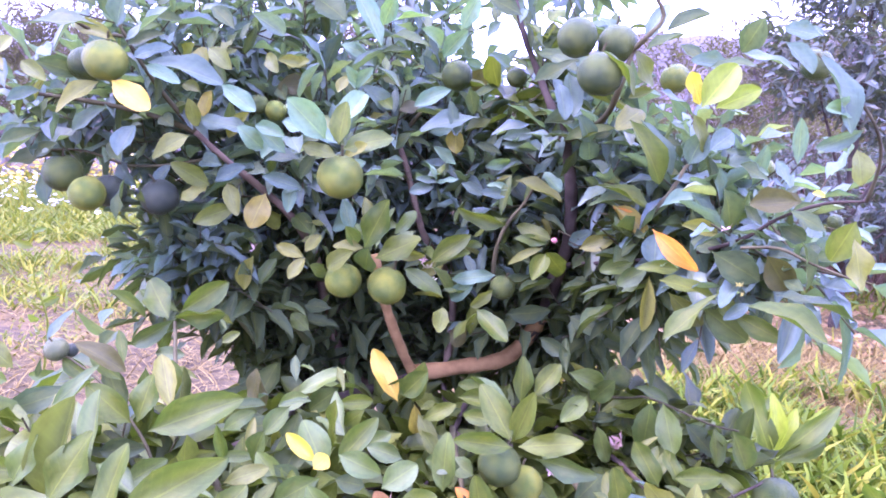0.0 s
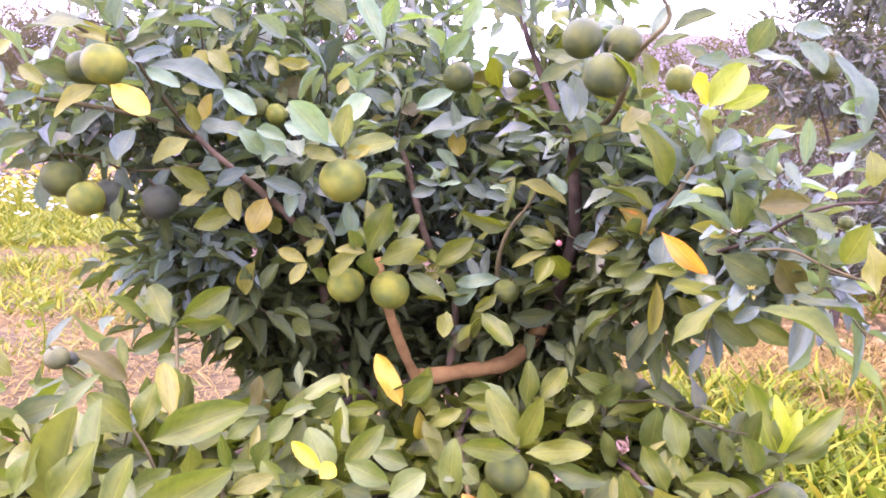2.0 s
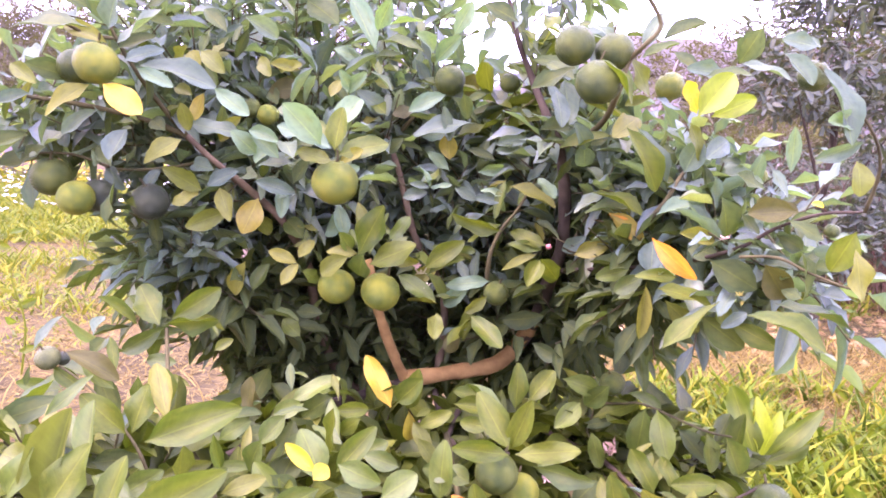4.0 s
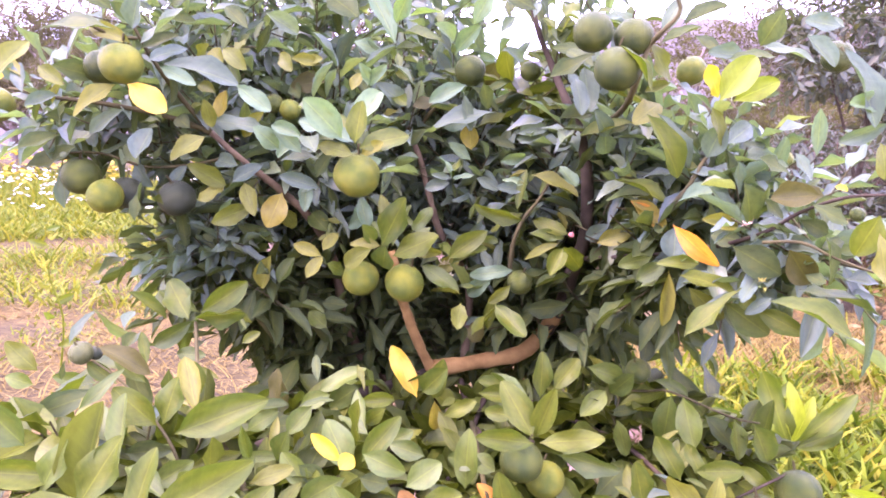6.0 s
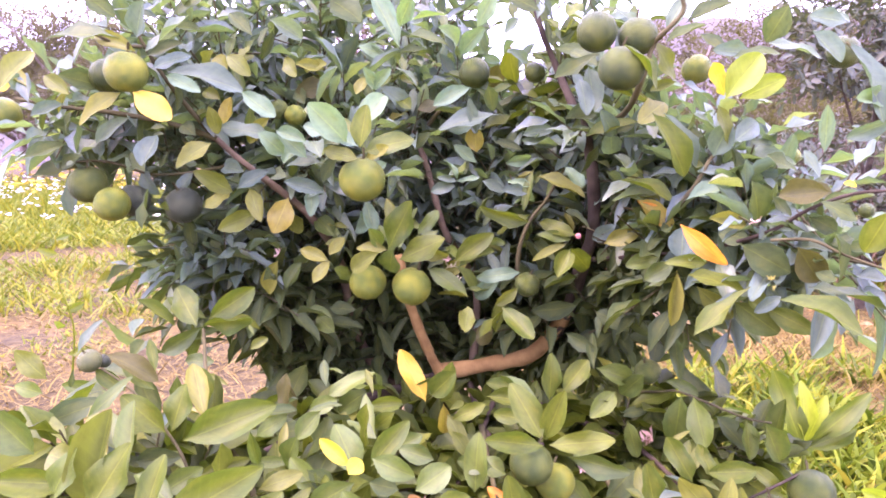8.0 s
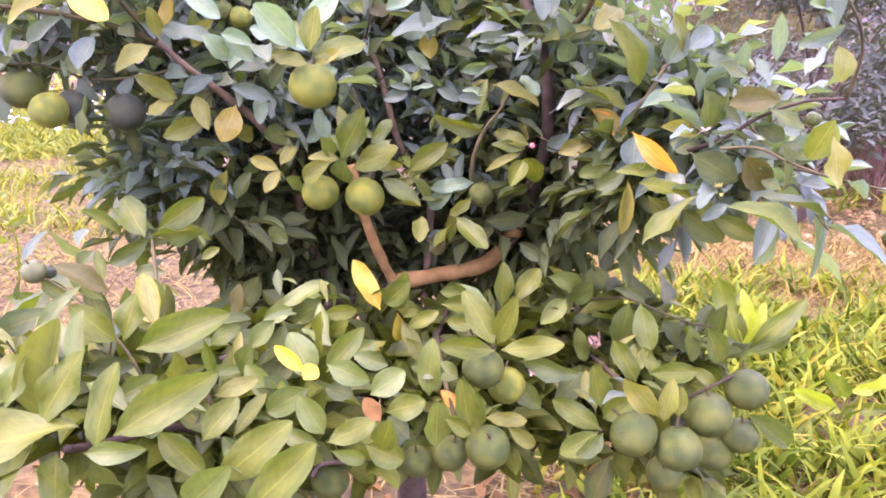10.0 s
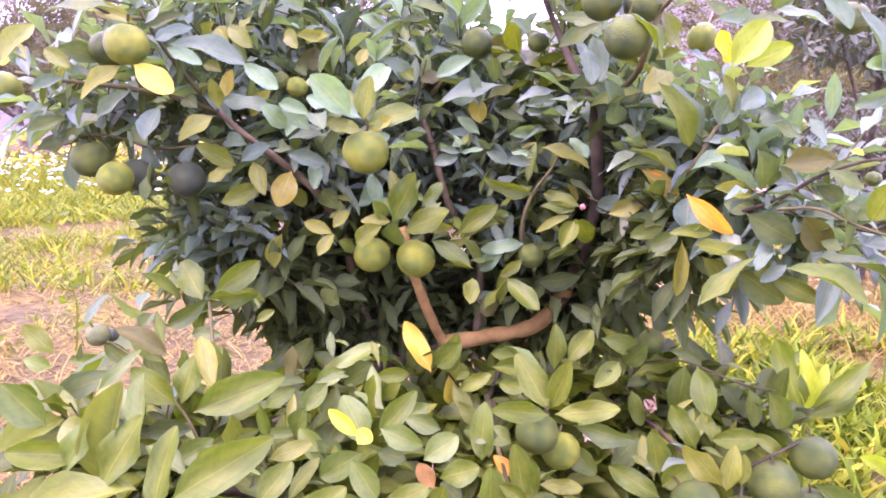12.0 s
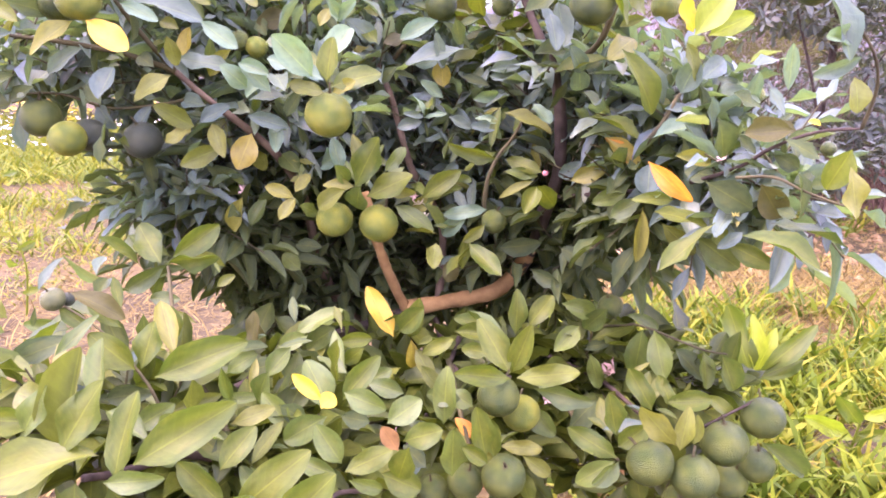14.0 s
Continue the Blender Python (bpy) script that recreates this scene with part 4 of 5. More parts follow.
leaf(-.355, .985, 1.076, -.310, .987, 1.042, 0.59, 16, 'V')
leaf(-.484, .950, 1.079, -.504, .952, 1.084, 0.80, -14, 'V')
leaf(-.455, 1.100, .990, -.551, 1.100, .961, 0.33, 62, 'D')
leaf(-.356, 1.020, .960, -.367, 1.028, .903, 0.33, 47, 'D')
leaf(-.327, 1.000, .944, -.337, 1.000, .923, 0.63, -16, 'D')
leaf(-.384, 1.120, .977, -.356, 1.130, .950, 0.70, -16, 'C')
leaf(-.408, 1.120, .976, -.384, 1.130, .946, 0.64, -16, 'C')
leaf(-.335, 1.120, .974, -.350, 1.130, .948, 0.63, 16, 'C')
leaf(-.260, 1.060, .951, -.290, 1.047, .978, 0.59, 16, 'Y')
leaf(-.254, 1.060, .956, -.214, 1.062, .980, 0.47, 16, 'C')
leaf(-.263, 1.060, .952, -.287, 1.056, .934, 0.63, 16, 'Y')
leaf(-.240, 1.070, .955, -.221, 1.070, .920, 0.56, 16, 'Y')
leaf(-.230, 1.070, .923, -.274, 1.063, .905, 0.57, -16, 'Y')
leaf(-.191, 1.080, .942, -.208, 1.064, .896, 0.68, -16, 'V2')
leaf(-.196, 1.090, .918, -.180, 1.093, .891, 0.73, 16, 'Y')
leaf(-.217, 1.140, .874, -.267, 1.126, .887, 0.48, -16, 'D')
leaf(-.365, .980, 1.139, -.460, .984, 1.154, 0.38, 60, 'D', shape=1)
leaf(-.356, 1.000, 1.126, -.411, 1.007, 1.147, 0.38, 18, 'Y')
leaf(-.354, 1.000, 1.142, -.337, 1.009, 1.181, 0.74, 16, 'C')
leaf(-.344, 1.000, 1.126, -.290, 1.013, 1.168, 0.38, 42, 'C', shape=3)
leaf(-.353, 1.020, 1.122, -.308, 1.027, 1.142, 0.40, 16, 'D')
leaf(-.332, .990, 1.105, -.291, 1.003, 1.126, 0.46, 16, 'C')
leaf(-.320, 1.000, 1.097, -.276, .986, 1.081, 0.40, 16, 'P')
leaf(-.329, 1.030, 1.104, -.237, 1.029, 1.099, 0.38, 45, 'C')
leaf(-.279, 1.060, 1.134, -.305, 1.073, 1.117, 0.58, 16, 'Y')
leaf(-.283, 1.080, 1.130, -.265, 1.084, 1.116, 0.84, 16, 'Y')
leaf(-.262, 1.060, 1.129, -.231, 1.072, 1.107, 0.57, 16, 'Y')
leaf(-.269, 1.050, 1.072, -.295, 1.038, 1.082, 0.58, 16, 'Y')
leaf(-.282, 1.040, 1.063, -.276, 1.039, 1.027, 0.52, 16, 'Y')
leaf(-.265, 1.080, 1.077, -.274, 1.072, 1.041, 0.56, 16, 'V2')
leaf(-.239, 1.040, 1.081, -.196, 1.041, 1.048, 0.48, 16, 'P')
leaf(-.208, 1.060, 1.026, -.274, 1.062, 1.038, 0.38, 29, 'C')
leaf(-.196, 1.040, 1.032, -.154, 1.025, 1.019, 0.41, 16, 'P')
leaf(-.377, 1.000, 1.076, -.418, .992, 1.045, 0.51, 16, 'Y')
leaf(-.377, 1.020, 1.047, -.420, 1.013, 1.016, 0.40, 16, 'C')
leaf(-.333, 1.000, 1.025, -.347, 1.012, .987, 0.76, 16, 'C')
leaf(-.274, 1.020, 1.015, -.313, 1.028, .992, 0.59, 16, 'Y')
leaf(-.303, 1.050, 1.025, -.331, 1.040, 1.041, 0.66, 16, 'D')
leaf(-.481, .920, 1.072, -.451, .929, 1.122, 0.48, 16, 'Y')
leaf(-.449, .960, 1.093, -.416, .949, 1.072, 0.46, 16, 'Y')
leaf(-.438, .980, 1.061, -.471, .984, 1.046, 0.52, 16, 'C')
leaf(-.424, 1.060, 1.087, -.462, 1.049, 1.100, 0.71, 16, 'D')
leaf(-.453, 1.080, 1.029, -.482, 1.065, 1.039, 0.74, 16, 'D')
leaf(-.405, 1.100, 1.072, -.385, 1.111, 1.030, 0.49, 16, 'D')
leaf(-.457, 1.040, 1.107, -.481, 1.031, 1.125, 0.71, 16, 'C')
leaf(-.492, 1.020, 1.077, -.514, 1.011, 1.097, 0.69, 16, 'C')
leaf(-.386, 1.020, 1.167, -.420, 1.034, 1.197, 0.54, 16, 'D')
leaf(-.330, 1.060, 1.181, -.289, 1.071, 1.203, 0.53, 16, 'D')
leaf(-.301, 1.080, 1.164, -.336, 1.074, 1.166, 0.51, 16, 'D')
leaf(-.239, 1.100, 1.159, -.274, 1.114, 1.191, 0.48, 16, 'D')
leaf(-.216, 1.100, 1.181, -.179, 1.101, 1.160, 0.61, 16, 'C')
leaf(-.377, 1.060, .977, -.409, 1.065, .999, 0.65, 16, 'D')
leaf(-.481, 1.060, 1.013, -.515, 1.051, .998, 0.59, 16, 'D')
leaf(-.454, 1.050, .999, -.500, 1.063, .982, 0.38, 16, 'D')
leaf(-.244, 1.060, .978, -.286, 1.066, .985, 0.56, 16, 'C')
leaf(-.214, 1.080, 1.050, -.249, 1.094, 1.016, 0.45, 16, 'Y')

# leaves of the middle and upper crown
MANY[0] = 2
leaf(-.043, 1.120, 1.148, -.081, 1.143, 1.226, 0.33, 20, 'P')
leaf(-.041, 1.100, 1.172, -.021, 1.096, 1.208, 0.57, -16, 'P')
leaf(-.042, 1.120, 1.178, .019, 1.122, 1.202, 0.33, 69, 'P')
leaf(-.161, 1.250, 1.236, -.110, 1.246, 1.205, 0.79, 16, 'D')
leaf(-.191, 1.200, 1.124, -.158, 1.190, 1.132, 0.60, 16, 'Y')
leaf(-.208, 1.150, 1.136, -.191, 1.156, 1.111, 0.67, -16, 'Y')
leaf(-.231, 1.280, 1.085, -.158, 1.284, 1.111, 0.59, 16, 'B')
leaf(-.206, 1.220, 1.097, -.189, 1.213, 1.076, 0.80, 0, 'D')
leaf(-.078, 1.150, 1.095, -.089, 1.143, 1.118, 0.58, 16, 'P')
leaf(-.077, 1.150, 1.095, -.060, 1.145, 1.117, 0.54, 16, 'L')
leaf(-.096, 1.180, 1.112, -.108, 1.188, 1.088, 0.68, 16, 'Y')
leaf(-.050, 1.200, 1.115, -.026, 1.207, 1.109, 0.79, 16, 'Y')
leaf(-.031, 1.180, 1.066, -.062, 1.178, 1.095, 0.65, 16, 'C')
leaf(-.023, 1.200, 1.067, .010, 1.198, 1.077, 0.60, 16, 'B')
leaf(-.156, 1.040, .997, -.189, 1.031, 1.031, 0.44, 16, 'P')
leaf(-.135, 1.050, .952, -.183, 1.031, .968, 0.38, 16, 'C')
leaf(-.145, 1.080, .963, -.123, 1.072, 1.001, 0.46, 16, 'D')
leaf(-.158, 1.080, .956, -.153, 1.078, .926, 0.67, 16, 'P')
leaf(-.081, 1.050, .942, -.071, 1.052, .900, 0.50, 16, 'P')
leaf(-.074, 1.100, .910, -.114, 1.095, .901, 0.78, 16, 'P')
leaf(-.168, 1.080, 1.019, -.188, 1.079, .990, 0.68, 16, 'P')
leaf(-.055, 1.060, .991, -.081, 1.053, .976, 0.62, 16, 'P')
leaf(.007, 1.200, 1.187, .048, 1.211, 1.172, 0.57, 16, 'P')
leaf(-.111, 1.200, 1.159, -.069, 1.204, 1.147, 0.48, 16, 'P')
leaf(-.060, 1.200, 1.130, -.112, 1.207, 1.164, 0.37, -16, 'C')
leaf(.086, 1.300, 1.107, .105, 1.286, 1.141, 0.78, -16, 'B')
leaf(.052, 1.200, 1.099, .004, 1.196, 1.082, 0.47, 16, 'P')
leaf(.040, 1.250, 1.153, .066, 1.241, 1.185, 0.64, 16, 'P')
leaf(.065, 1.200, 1.187, .089, 1.203, 1.236, 0.48, -16, 'P')
leaf(.076, 1.300, 1.157, .105, 1.298, 1.149, 0.50, -16, 'P')
leaf(.161, 1.120, 1.125, .138, 1.121, 1.146, 0.33, 26, 'D')
leaf(.200, .950, 1.120, .148, .938, 1.088, 0.33, 35, 'D')
leaf(.171, 1.000, 1.129, .197, .989, 1.114, 0.68, 16, 'D')
leaf(.180, .960, 1.092, .186, .954, 1.056, 0.66, 16, 'C')
leaf(.207, 1.000, 1.055, .165, .988, 1.047, 0.55, 16, 'D')
leaf(.225, .980, 1.027, .210, .977, 1.050, 0.80, -0, 'C')
leaf(.221, .980, 1.034, .233, .981, 1.000, 0.71, -16, 'C')
leaf(.170, 1.000, 1.169, .187, 1.000, 1.192, 0.76, 16, 'L')
leaf(.247, .950, 1.147, .221, .951, 1.172, 0.37, 16, 'C')
leaf(.224, .950, 1.169, .193, .955, 1.168, 0.33, 60, 'D')
leaf(.075, 1.200, 1.047, .024, 1.208, 1.039, 0.44, 16, 'P')
leaf(.066, 1.180, 1.005, .063, 1.176, 1.042, 0.79, -16, 'V2')
leaf(.129, 1.250, 1.040, .141, 1.251, 1.084, 0.53, 16, 'L')
leaf(.115, 1.250, 1.062, .085, 1.261, 1.093, 0.41, 16, 'P')
leaf(-.095, .980, 1.017, -.134, .984, 1.062, 0.63, 16, 'P')
leaf(-0.074, 0.945, 1.011, -0.067, 0.945, 1.061, 0.52, 16, 'L')
leaf(-.078, 1.000, 1.034, -.055, 1.009, 1.078, 0.63, 16, 'P')
leaf(-.072, .970, 1.006, -.014, .983, 1.027, 0.50, 16, 'L')
leaf(-.081, .980, 1.013, -.148, .987, 1.040, 0.38, 53, 'P')
leaf(-.080, .970, .998, -.124, .983, 1.009, 0.43, 16, 'Y')
leaf(-.071, .980, .999, -.041, .966, 1.012, 0.50, 16, 'Y')
leaf(-.136, 1.030, .998, -.160, 1.043, 1.031, 0.58, 16, 'C')
leaf(-.188, 1.050, 1.002, -.208, 1.054, 1.027, 0.82, 16, 'P')
leaf(-.028, 1.150, 1.065, -.059, 1.162, 1.096, 0.54, 16, 'L')
leaf(.055, 1.120, 1.094, .005, 1.108, 1.070, 0.42, 16, 'P')
leaf(-.084, 1.150, 1.092, -.089, 1.149, 1.119, 0.64, 16, 'P')
leaf(-.082, 1.150, 1.092, -.062, 1.142, 1.117, 0.54, 16, 'P')
leaf(-.157, 1.180, 1.123, -.195, 1.181, 1.128, 0.52, 16, 'Y')
leaf(-.153, 1.200, 1.100, -.208, 1.202, 1.096, 0.59, 16, 'B')
leaf(.098, 1.160, 1.059, .012, 1.145, 1.049, 0.38, 49, 'C')
leaf(.196, 1.000, 1.110, .201, .992, 1.058, 0.51, 16, 'C')
leaf(.154, 1.000, 1.132, .209, .993, 1.128, 0.38, 16, 'D', shape=1)
leaf(.139, 1.020, 1.178, .098, 1.032, 1.199, 0.51, 16, 'D')
leaf(.156, 1.020, 1.157, .176, 1.028, 1.148, 0.85, 16, 'D')
leaf(.115, 1.040, 1.174, .094, 1.030, 1.158, 0.56, 16, 'C')
leaf(.103, 1.060, 1.137, .133, 1.069, 1.125, 0.45, 16, 'C')
leaf(.000, 1.160, 1.034, -.028, 1.149, 1.009, 0.51, 16, 'D')
leaf(.129, 1.140, 1.030, .173, 1.144, 1.038, 0.47, 16, 'C')
leaf(.080, 1.140, 1.100, .088, 1.129, 1.065, 0.63, 16, 'D')

# leaves round the paired fruit and the stem
MANY[0] = 2
leaf(-.050, 1.030, .880, -.019, 1.032, .945, 0.51, 16, 'L')
leaf(-.013, 1.060, .896, .014, 1.069, .928, 0.45, -16, 'G')
leaf(-.035, 1.030, .867, .023, 1.012, .898, 0.47, 16, 'L')
leaf(-.015, 1.060, .876, .028, 1.062, .864, 0.43, -16, 'Y')
leaf(-.043, 1.020, .882, -.054, 1.022, .841, 0.73, 16, 'G')
leaf(-.053, 1.050, .877, -.093, 1.045, .882, 0.42, 16, 'Y')
leaf(-.063, 1.030, .876, -.103, 1.020, .849, 0.53, 16, 'Y')
leaf(-.062, 1.060, .881, -.076, 1.068, .906, 0.69, 16, 'G')
leaf(-.114, 1.080, .889, -.132, 1.086, .869, 0.63, 16, 'Y')
leaf(-.134, 1.060, .860, -.172, 1.061, .875, 0.46, 16, 'Y')
leaf(-.132, 1.060, .859, -.151, 1.068, .834, 0.59, 16, 'Y')
leaf(-.128, 1.070, .848, -.108, 1.068, .831, 0.73, 16, 'G')
leaf(-.207, 1.080, .856, -.224, 1.093, .806, 0.50, 16, 'Y')
leaf(-.178, 1.100, .852, -.200, 1.093, .814, 0.49, 16, 'G')
leaf(-.001, 1.100, .844, .053, 1.083, .814, 0.41, 16, 'G')
leaf(-.135, 1.120, .885, -.166, 1.117, .910, 0.72, 16, 'G')
leaf(.059, 1.120, .861, .020, 1.127, .824, 0.37, 16, 'Y')
leaf(.037, 1.080, .858, .082, 1.060, .898, 0.43, 16, 'L')
leaf(.041, 1.080, .849, .090, 1.070, .874, 0.33, 51, 'L')
leaf(.068, 1.100, .889, .107, 1.106, .879, 0.33, -23, 'G')
leaf(.137, 1.060, .915, .069, 1.047, .933, 0.33, -40, 'L')
leaf(.203, 1.100, .893, .155, 1.115, .910, 0.42, 16, 'L')
leaf(.149, 1.100, .894, .198, 1.102, .888, 0.33, 16, 'G')
leaf(.187, 1.040, .881, .168, 1.042, .850, 0.68, 16, 'L')
leaf(.187, 1.030, .884, .217, 1.035, .850, 0.65, -16, 'L')
leaf(.231, 1.040, .890, .273, 1.046, .907, 0.51, 16, 'Y')
leaf(.251, 1.060, .912, .227, 1.060, .889, 0.62, 16, 'C')
leaf(.250, .950, .952, .290, .941, .919, 0.34, 16, 'O')
leaf(.142, 1.120, .951, .102, 1.118, .954, 0.41, 16, 'C')
leaf(.145, 1.120, .959, .110, 1.124, .968, 0.34, 16, 'P')
leaf(.149, 1.120, .973, .214, 1.096, .950, 0.33, 43, 'Y')
leaf(.039, 1.120, .965, .026, 1.118, .999, 0.33, 54, 'P')
leaf(.039, 1.120, .965, .051, 1.127, .998, 0.33, 53, 'L')
leaf(.039, 1.120, .965, .070, 1.109, .969, 0.33, 30, 'P')
leaf(.039, 1.120, .965, .010, 1.118, .970, 0.34, 16, 'C')
leaf(-.000, 1.140, .949, .029, 1.143, .960, 0.59, 16, 'C')
leaf(.100, 1.100, .829, .064, 1.098, .798, 0.52, 16, 'P')
leaf(.128, 1.100, .840, .067, 1.093, .833, 0.34, 16, 'P')
leaf(.122, 1.060, .827, .093, 1.067, .799, 0.42, -16, 'Y')
leaf(.101, 1.050, .801, .140, 1.041, .766, 0.54, 16, 'L')
leaf(.055, 1.040, .804, .050, 1.031, .777, 0.80, 0, 'Y')
leaf(.085, 1.100, .769, .074, 1.103, .733, 0.67, 16, 'B')
leaf(.184, 1.080, .987, .201, 1.075, .960, 0.69, 16, 'P')
leaf(.148, 1.120, .781, .206, 1.133, .787, 0.56, -16, 'D')
leaf(.184, 1.150, .809, .150, 1.148, .834, 0.74, 16, 'D')
leaf(.074, 1.150, .965, .107, 1.149, .949, 0.47, 16, 'C')
leaf(.179, 1.150, 1.014, .129, 1.138, 1.022, 0.39, 16, 'C')
leaf(.107, 1.150, .990, .148, 1.157, .998, 0.40, -16, 'P')
leaf(.091, 1.180, 1.022, .132, 1.171, 1.010, 0.36, 16, 'D')
leaf(.067, 1.180, .989, .033, 1.186, 1.014, 0.41, 16, 'P')
leaf(-.142, 1.150, .737, -.173, 1.137, .757, 0.68, 16, 'G')
leaf(-.108, 1.150, .772, -.152, 1.161, .773, 0.50, 16, 'D')

# leaves of the right limb and its drooping shoots
MANY[0] = 2
leaf(.336, 1.150, .743, .328, 1.153, .706, 0.73, -16, 'D')
leaf(.357, 1.150, .748, .385, 1.157, .717, 0.49, -16, 'D')
leaf(.276, 1.150, .745, .292, 1.152, .716, 0.67, 16, 'D')
leaf(.360, 1.120, .769, .417, 1.126, .731, 0.33, -21, 'D')
leaf(.269, 1.120, .782, .308, 1.112, .760, 0.55, 16, 'G')
leaf(.237, 1.120, .782, .275, 1.109, .769, 0.68, 16, 'D')
leaf(.197, 1.120, .749, .237, 1.116, .734, 0.59, -16, 'D')
leaf(.382, 1.100, .791, .426, 1.102, .761, 0.39, -16, 'D')
leaf(.299, 1.050, .798, .257, 1.036, .831, 0.57, 16, 'D')

MANY[0] = 1
leaf(.266, .920, 1.139, .290, .924, 1.184, 0.38, 16, 'C')
leaf(.287, .920, 1.149, .339, .927, 1.172, 0.38, 45, 'D')
leaf(.208, .860, 1.118, .256, .869, 1.084, 0.38, 65, 'L', shape=4)
leaf(.257, .930, 1.131, .286, .943, 1.091, 0.43, 16, 'Y')
leaf(.288, .950, 1.089, .261, .957, 1.079, 0.45, 16, 'Y')
leaf(.290, .930, 1.087, .341, .943, 1.066, 0.38, 52, 'C')
leaf(.279, .960, 1.066, .245, .946, 1.048, 0.69, 16, 'Y')
leaf(.250, .900, 1.051, .301, .899, .988, 0.38, 26, 'L', shape=4)
leaf(.270, .930, 1.053, .329, .943, .993, 0.38, 58, 'C', shape=4)
leaf(.320, .900, 1.060, .342, .904, 1.019, 0.43, 16, 'Y')
leaf(.340, .900, 1.021, .373, .912, 1.047, 0.54, 16, 'C')
leaf(.325, .920, 1.005, .337, .908, 1.042, 0.70, 16, 'C')
leaf(.331, .970, 1.027, .301, .969, 1.036, 0.55, 16, 'D')
leaf(.381, .960, 1.122, .327, .952, 1.123, 0.38, 16, 'C')
leaf(.333, .900, 1.111, .386, .901, 1.122, 0.38, 37, 'D', shape=1)
leaf(.321, .880, 1.066, .357, .882, 1.114, 0.57, 16, 'K')
leaf(.326, .900, 1.070, .309, .885, 1.103, 0.57, 16, 'K2')
leaf(.343, .900, 1.067, .388, .892, 1.090, 0.51, 16, 'K')
leaf(.370, .900, 1.071, .389, .893, 1.076, 0.38, 18, 'C')
leaf(.356, .820, 1.151, .340, .832, 1.117, 0.68, 16, 'D')
leaf(.363, .840, 1.146, .354, .848, 1.121, 0.46, 16, 'C')
leaf(.330, .800, 1.112, .379, .790, 1.104, 0.38, 42, 'C', shape=1)
leaf(.392, .780, 1.128, .361, .789, 1.134, 0.55, 16, 'C')
leaf(.333, .720, 1.111, .354, .709, 1.085, 0.52, 16, 'C')
leaf(.390, .800, 1.139, .408, .804, 1.134, 0.46, 16, 'C')
leaf(.332, .660, 1.094, .366, .640, 1.043, 0.38, 34, 'C', shape=4)
leaf(.370, .660, 1.052, .333, .645, 1.051, 0.37, 16, 'P')
leaf(.385, .680, 1.039, .356, .691, 1.021, 0.38, -16, 'C', shape=4)
leaf(.381, .680, 1.023, .387, .671, .997, 0.80, 16, 'Y')
leaf(.394, .860, .990, .354, .851, 1.006, 0.38, 37, 'D')
leaf(.391, .920, 1.019, .371, .934, 1.023, 0.41, 16, 'C')
leaf(.377, .760, .976, .337, .771, .971, 0.60, 16, 'B')
leaf(.394, .780, .970, .346, .774, .984, 0.38, 33, 'B')
leaf(.330, .820, .984, .354, .834, .938, 0.59, 16, 'D')
leaf(.343, .800, .969, .362, .801, .949, 0.52, 16, 'D')
leaf(.353, .780, .984, .362, .785, .959, 0.59, 16, 'P')
leaf(.291, .900, .957, .347, .891, .979, 0.38, 53, 'P')
leaf(.316, .880, .975, .356, .893, .947, 0.38, 45, 'C')
leaf(.312, .860, .973, .336, .866, .940, 0.38, 51, 'C')
leaf(.308, .920, .988, .393, .934, .984, 0.38, 61, 'C', shape=3)
leaf(.327, .950, .984, .304, .962, 1.000, 0.65, 16, 'Y')
leaf(.291, .930, .948, .235, .924, .989, 0.38, 50, 'L', shape=4)
leaf(.285, .970, .952, .242, .966, .966, 0.38, 31, 'Y')
leaf(.250, .950, .954, .290, .940, .917, 0.43, 16, 'V2')
leaf(.254, .790, .942, .297, .779, .901, 0.31, -20, 'O', shape=4)
leaf(.336, .840, .936, .294, .827, .944, 0.41, 16, 'Y')
leaf(.284, .880, .931, .282, .874, .896, 0.85, 16, 'C')
leaf(.315, .860, .930, .336, .863, .891, 0.64, 16, 'C')
leaf(.295, .830, .898, .254, .815, .903, 0.34, 16, 'L')
leaf(.267, .800, .891, .331, .805, .881, 0.38, 44, 'L', shape=1)
leaf(.328, .800, .883, .339, .795, .855, 0.61, 16, 'L')
leaf(.350, .780, .875, .325, .774, .861, 0.44, 16, 'C')
leaf(.283, .900, .887, .253, .910, .866, 0.55, 16, 'G')
leaf(.280, .950, .887, .239, .949, .875, 0.47, 16, 'G')
leaf(.321, .820, .861, .368, .814, .827, 0.52, -16, 'G')
leaf(.296, .860, .868, .336, .859, .833, 0.40, -16, 'Y')
leaf(.353, .760, .925, .378, .766, .892, 0.68, -16, 'B')
leaf(.316, .800, .922, .362, .787, .895, 0.61, -16, 'D')
leaf(.342, .840, .922, .313, .854, .927, 0.71, 16, 'D')
leaf(.313, .700, .888, .384, .686, .876, 0.38, 59, 'L', shape=4)
leaf(.355, .720, .885, .410, .727, .849, 0.38, 54, 'D', shape=4)
leaf(.347, .720, .895, .431, .730, .884, 0.38, 67, 'D', shape=1)
leaf(.343, .800, .860, .388, .786, .839, 0.40, -16, 'L')
leaf(.376, .660, .967, .364, .669, .933, 0.64, 16, 'L')
leaf(.365, .640, .955, .374, .636, .915, 0.56, 16, 'Y')
leaf(.364, .720, .945, .385, .722, .901, 0.38, 42, 'D', shape=4)
leaf(.393, .740, .936, .367, .725, .933, 0.46, 16, 'D')
leaf(.370, .760, .902, .383, .746, .897, 0.69, 16, 'D')
